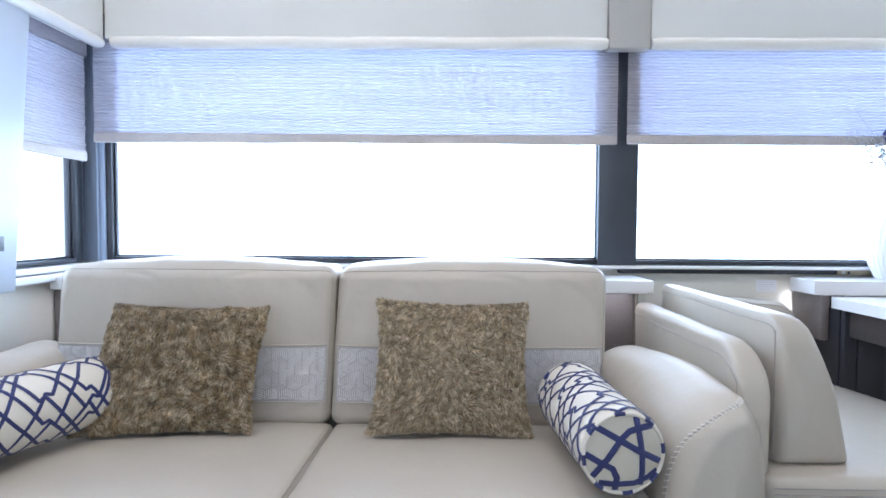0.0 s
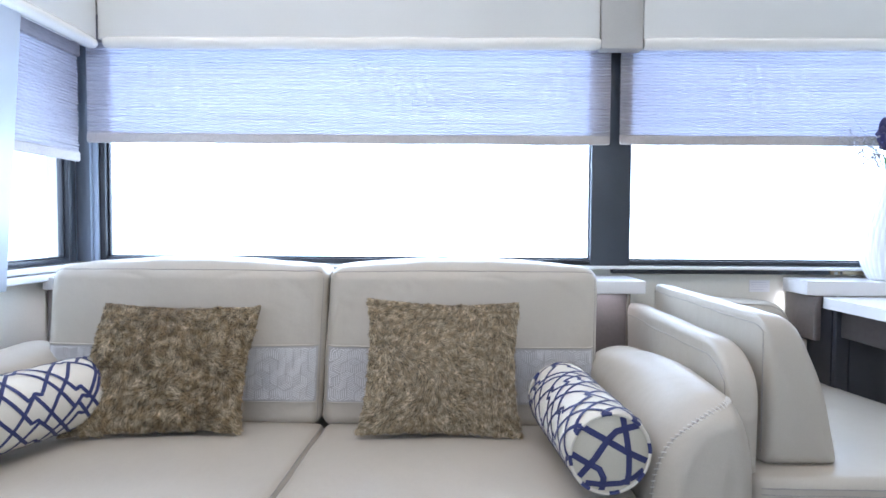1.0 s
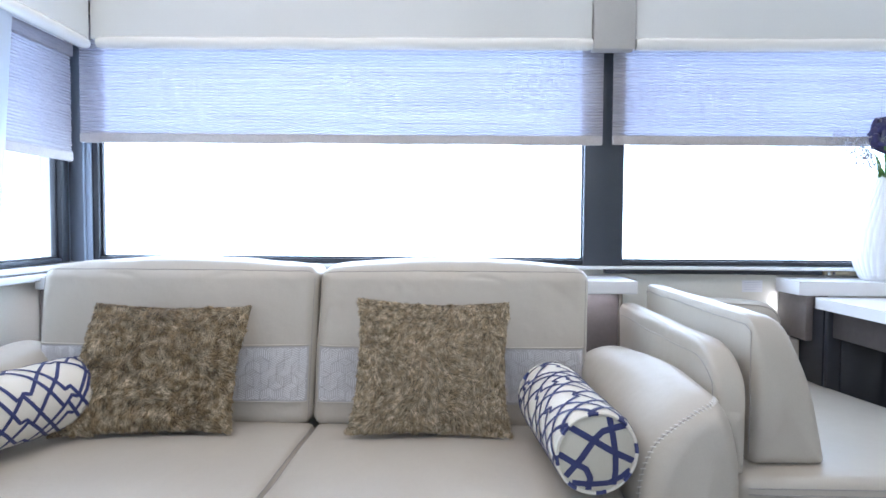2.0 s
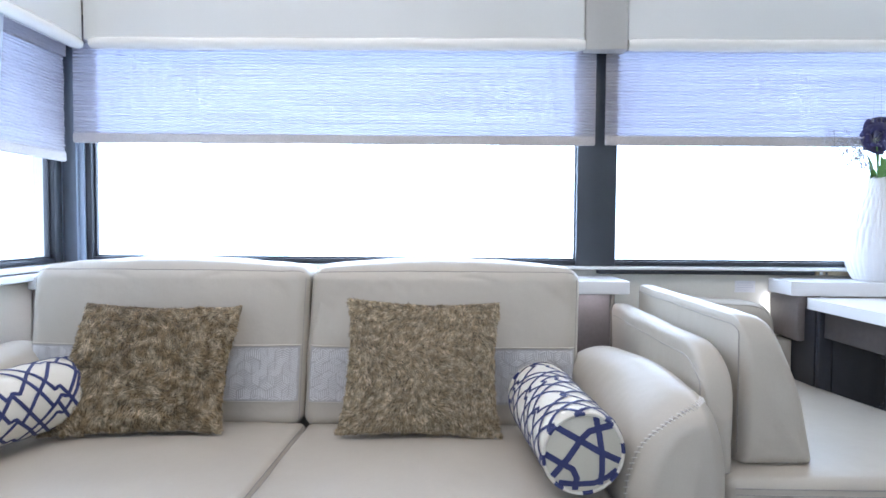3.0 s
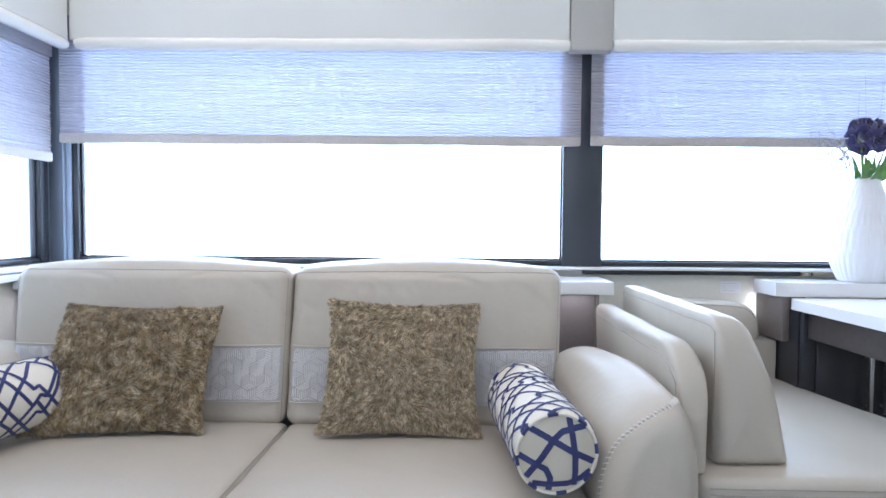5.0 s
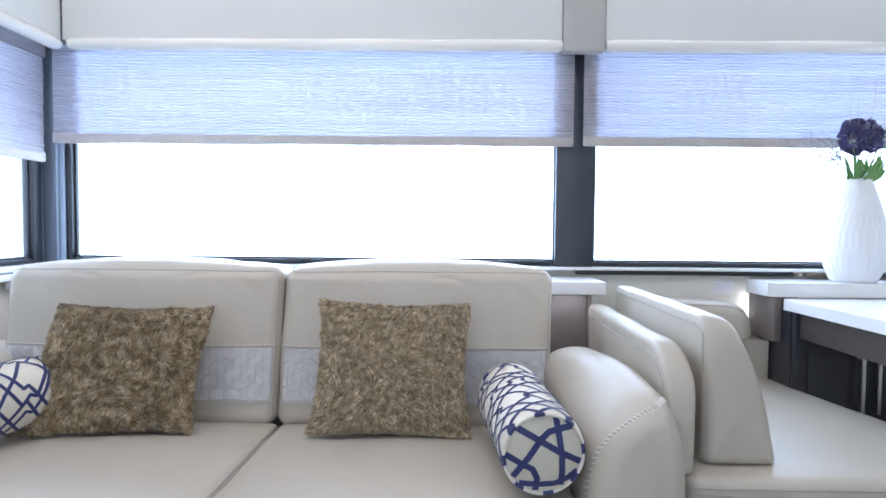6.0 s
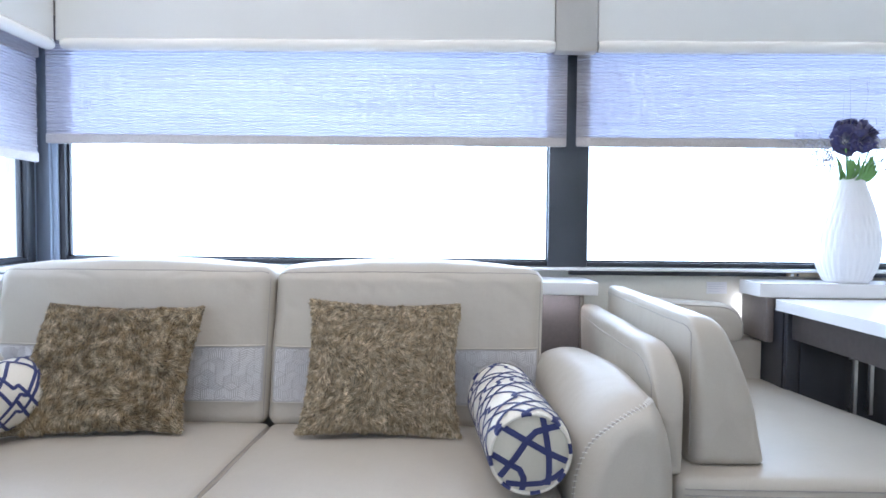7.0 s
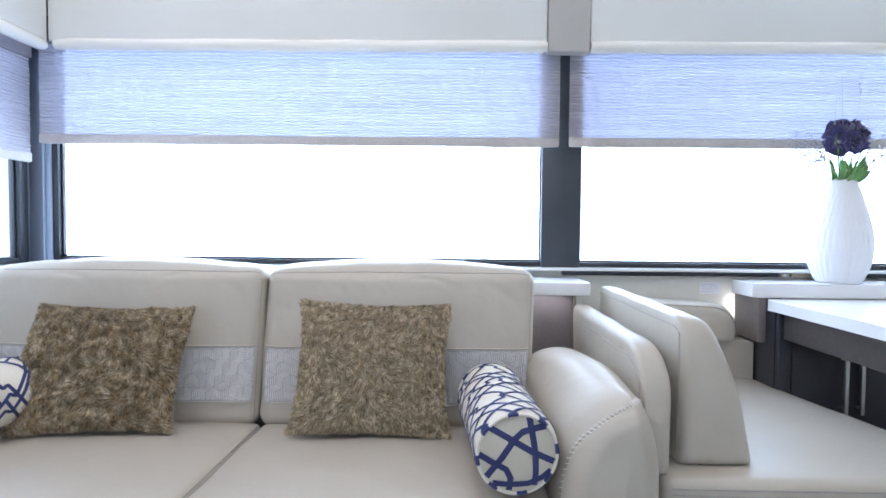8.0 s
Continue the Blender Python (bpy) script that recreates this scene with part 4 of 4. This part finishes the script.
def vase_pt(i, j):
    z = 0.345 * j
    a = 2 * math.pi * i
    r = sum(vase_r(max(0.0, min(0.345, z + k * 0.005))) for k in range(-5, 6)) / 11 if 0.02 < z < 0.325 else vase_r(z)
    tw = 0.55 * (z / 0.345) ** 2
    rib = (abs(math.cos(16 * (a + tw))) + abs(math.cos(16 * (a - tw)))) * 0.0011 * math.sin(math.pi * min(1, z / 0.345)) ** 0.5
    return Vector((r * math.cos(a), r * math.sin(a), z)) + Vector((math.cos(a), math.sin(a), 0)) * rib


bm_ = grid_mesh(vase_pt, 384, 110, close_u=True)
grid_mesh(lambda i, j: Vector(((0.0385 - 0.005 * min(1, j * 4)) * math.cos(2 * math.pi * i), (0.0385 - 0.005 * min(1, j * 4)) * math.sin(2 * math.pi * i), 0.345 - 0.06 * max(0, j - 0.25))), 64, 6, bm_, True)
grid_mesh(lambda i, j: Vector((0.060 * j * math.cos(2 * math.pi * i), 0.060 * j * math.sin(2 * math.pi * i), 0.0005)), 48, 2, bm_, True)
for v_ in bm_.verts:
    v_.co.z *= 1.02
vb_ = part("vase_body", bm_, PORCELAIN, vase)
part("rim", tube([(0.0365 * math.cos(k * math.pi / 24), 0.0365 * math.sin(k * math.pi / 24), 0.3515) for k in range(48)], 0.0022, 6, closed=True), PORCELAIN, vase, "rounded rim")

bunch = thing("flower_bunch", "navy roses, green leaves and dried white sprays in a vase", "flowers", (VX, VY, VZ + 0.340))


def rose(centre, size, face, seed):
    """A full rose: cupped petals round a tight middle."""
    rnd = random.Random(seed)
    bm = bmesh.new()
    fz = Vector(face).normalized()
    fx = fz.cross(Vector((0.2, 0.1, 1))).normalized()
    fy = fz.cross(fx)
    for ring, count in ((0, 3), (1, 4), (2, 5), (3, 6)):
        for k in range(count):
            a0 = 2 * math.pi * (k + 0.5 * (ring % 2) + rnd.uniform(-0.15, 0.15)) / count
            rr = size * (0.12 + 0.26 * ring) * rnd.uniform(0.9, 1.1)
            wide = (1.9 if ring < 2 else 1.5) * rnd.uniform(0.9, 1.15)
            tall = size * (0.95 - 0.16 * ring) * rnd.uniform(0.85, 1.1)
            ph = rnd.uniform(0, 9)

            def petal(u, v):
                a = a0 + (u - 0.5) * wide * math.sin(math.pi * (0.2 + 0.58 * v)) * 1.1
                open_ = rr * (0.35 + 0.65 * v) + size * 0.16 * ring / 3 * v ** 4
                h = -size * 0.45 + tall * v - size * 0.16 * ring / 3 * v ** 5 + 0.10 * size * math.sin(5 * u + ph) * v ** 3 - size * 0.35 * (2 * u - 1) ** 4 * v
                return Vector(centre) + fx * math.cos(a) * open_ + fy * math.sin(a) * open_ + fz * h
            grid_mesh(petal, 6, 5, bm)
    part("rose", bm, PETAL, bunch, "dark navy rose bloom")


for i, (c, s, f) in enumerate((((-0.026, -0.045, 0.132), 0.048, (-0.35, -1, 0.25)), ((0.054, -0.035, 0.150), 0.050, (0.50, -1, 0.3)), ((0.016, -0.058, 0.122), 0.036, (0.1, -1, 0.0)),
                               ((0.006, -0.010, 0.180), 0.044, (-0.1, -0.8, 0.8)), ((0.040, 0.0, 0.190), 0.036, (0.3, -0.6, 1)))):
    rose((c[0] - 0.012, c[1], c[2] - 0.001), s, f, i + 3)


def leaf(base, tip, width, seed):
    rnd = random.Random(seed)
    b, t = Vector(base), Vector(tip)
    d = (t - b)
    s = d.cross(Vector((rnd.uniform(-0.3, 0.3), -1, 0.25))).normalized()
    n = s.cross(d).normalized()
    bm = grid_mesh(lambda u, v: b + d * v + s * (u - 0.5) * 2 * width * math.sin(math.pi * min(1, 0.06 + 0.94 * v)) ** 0.8 + n * (0.15 * d.length * math.sin(math.pi * v) - 0.35 * width * (2 * abs(u - 0.5))), 6, 8)
    part("leaf", bm, LEAF, bunch, "green rose leaf")


for i in range(14):
    a = -math.pi + math.pi * i / 13
    r = random.Random(i + 40)
    leaf((0.030 * math.cos(a), 0.030 * math.sin(a), -0.012 + 0.004 * (i % 3)), (r.uniform(0.05, 0.075) * math.cos(a), 0.06 * math.sin(a) - 0.02, r.uniform(0.03, 0.092)), r.uniform(0.008, 0.013), i)
for i, (x, y, z) in enumerate(((-0.045, -0.045, 0.10), (0.04, -0.035, 0.10), (0, -0.05, 0.08), (0, 0.01, 0.13))):
    part("stem", tube([(x * 0.3, y * 0.3, -0.05), (x * 0.6, y * 0.6, 0.03), (x, y, z)], 0.0025, 6), LEAF, bunch, "green rose stem")


def spray(way, length, seed, buds):
    """A fine dried stem that forks into twigs with tiny white blossoms."""
    rnd = random.Random(seed)
    bm, blossoms = bmesh.new(), bmesh.new()
    w = Vector(way).normalized()
    bend = Vector((rnd.uniform(-0.25, 0.25), rnd.uniform(-0.1, 0.1), -0.12))
    main = [Vector((0, 0, 0)) + w * length * k / 9 + bend * length * (k / 9) ** 2 for k in range(10)]
    tube(main, lambda t: 0.0009 - 0.0004 * t, 4, bm)
    for k in range(buds):
        p = main[rnd.randint(4, 9)]
        q = p + (w * 0.6 + Vector((rnd.uniform(-1, 1), rnd.uniform(-0.8, 0.8), rnd.uniform(-0.7, 0.9)))) * rnd.uniform(0.012, 0.05)
        tube([p, (p + q) / 2 + Vector((0, 0, 0.003)), q], 0.00045, 3, bm)
        for j in range(rnd.randint(1, 4)):
            c = q + Vector((rnd.uniform(-1, 1), rnd.uniform(-1, 1), rnd.uniform(-1, 1))) * 0.006
            bmesh.ops.create_icosphere(blossoms, subdivisions=1, radius=rnd.uniform(0.0012, 0.0032), matrix=Matrix.Translation(c) @ pose(0, 0, 0, rnd.uniform(0, 90), 0, 0) @ Matrix.Diagonal((1, 0.7, rnd.uniform(0.6, 1.5), 1)))
    sp = part("dried_spray", bm, STEM, bunch, "thin dried stem")
    if buds:
        tagged(part("blossom", blossoms, SPRAY, sp, "tiny white dried blossoms", smooth=False), "", "", "", "stuff")


for i, (d, ln, nb) in enumerate((((-0.9, -0.2, 0.75), 0.17, 55), ((-0.75, -0.3, 0.45), 0.14, 45), ((-0.95, 0.1, 1.1), 0.19, 40), ((0.9, -0.2, 0.7), 0.17, 55), ((0.8, -0.3, 0.4), 0.15, 45),
                                 ((0.95, 0.1, 1.05), 0.19, 26), ((-0.6, 0.2, 1.1), 0.20, 14), ((0.5, 0.2, 1.2), 0.2, 14))):
    spray(d, ln, i + 70, nb)
for i, (d, ln) in enumerate((((-0.20, 0, 0.28), 0.34), ((-0.07, 0, 0.33), 0.33), ((-0.01, -0.02, 0.38), 0.38), ((0.105, 0, 0.41), 0.42), ((0.14, -0.02, 0.33), 0.38), ((0.22, 0, 0.28), 0.33))):
    spray(d, ln, i + 170, 0 if i < 3 else 3)
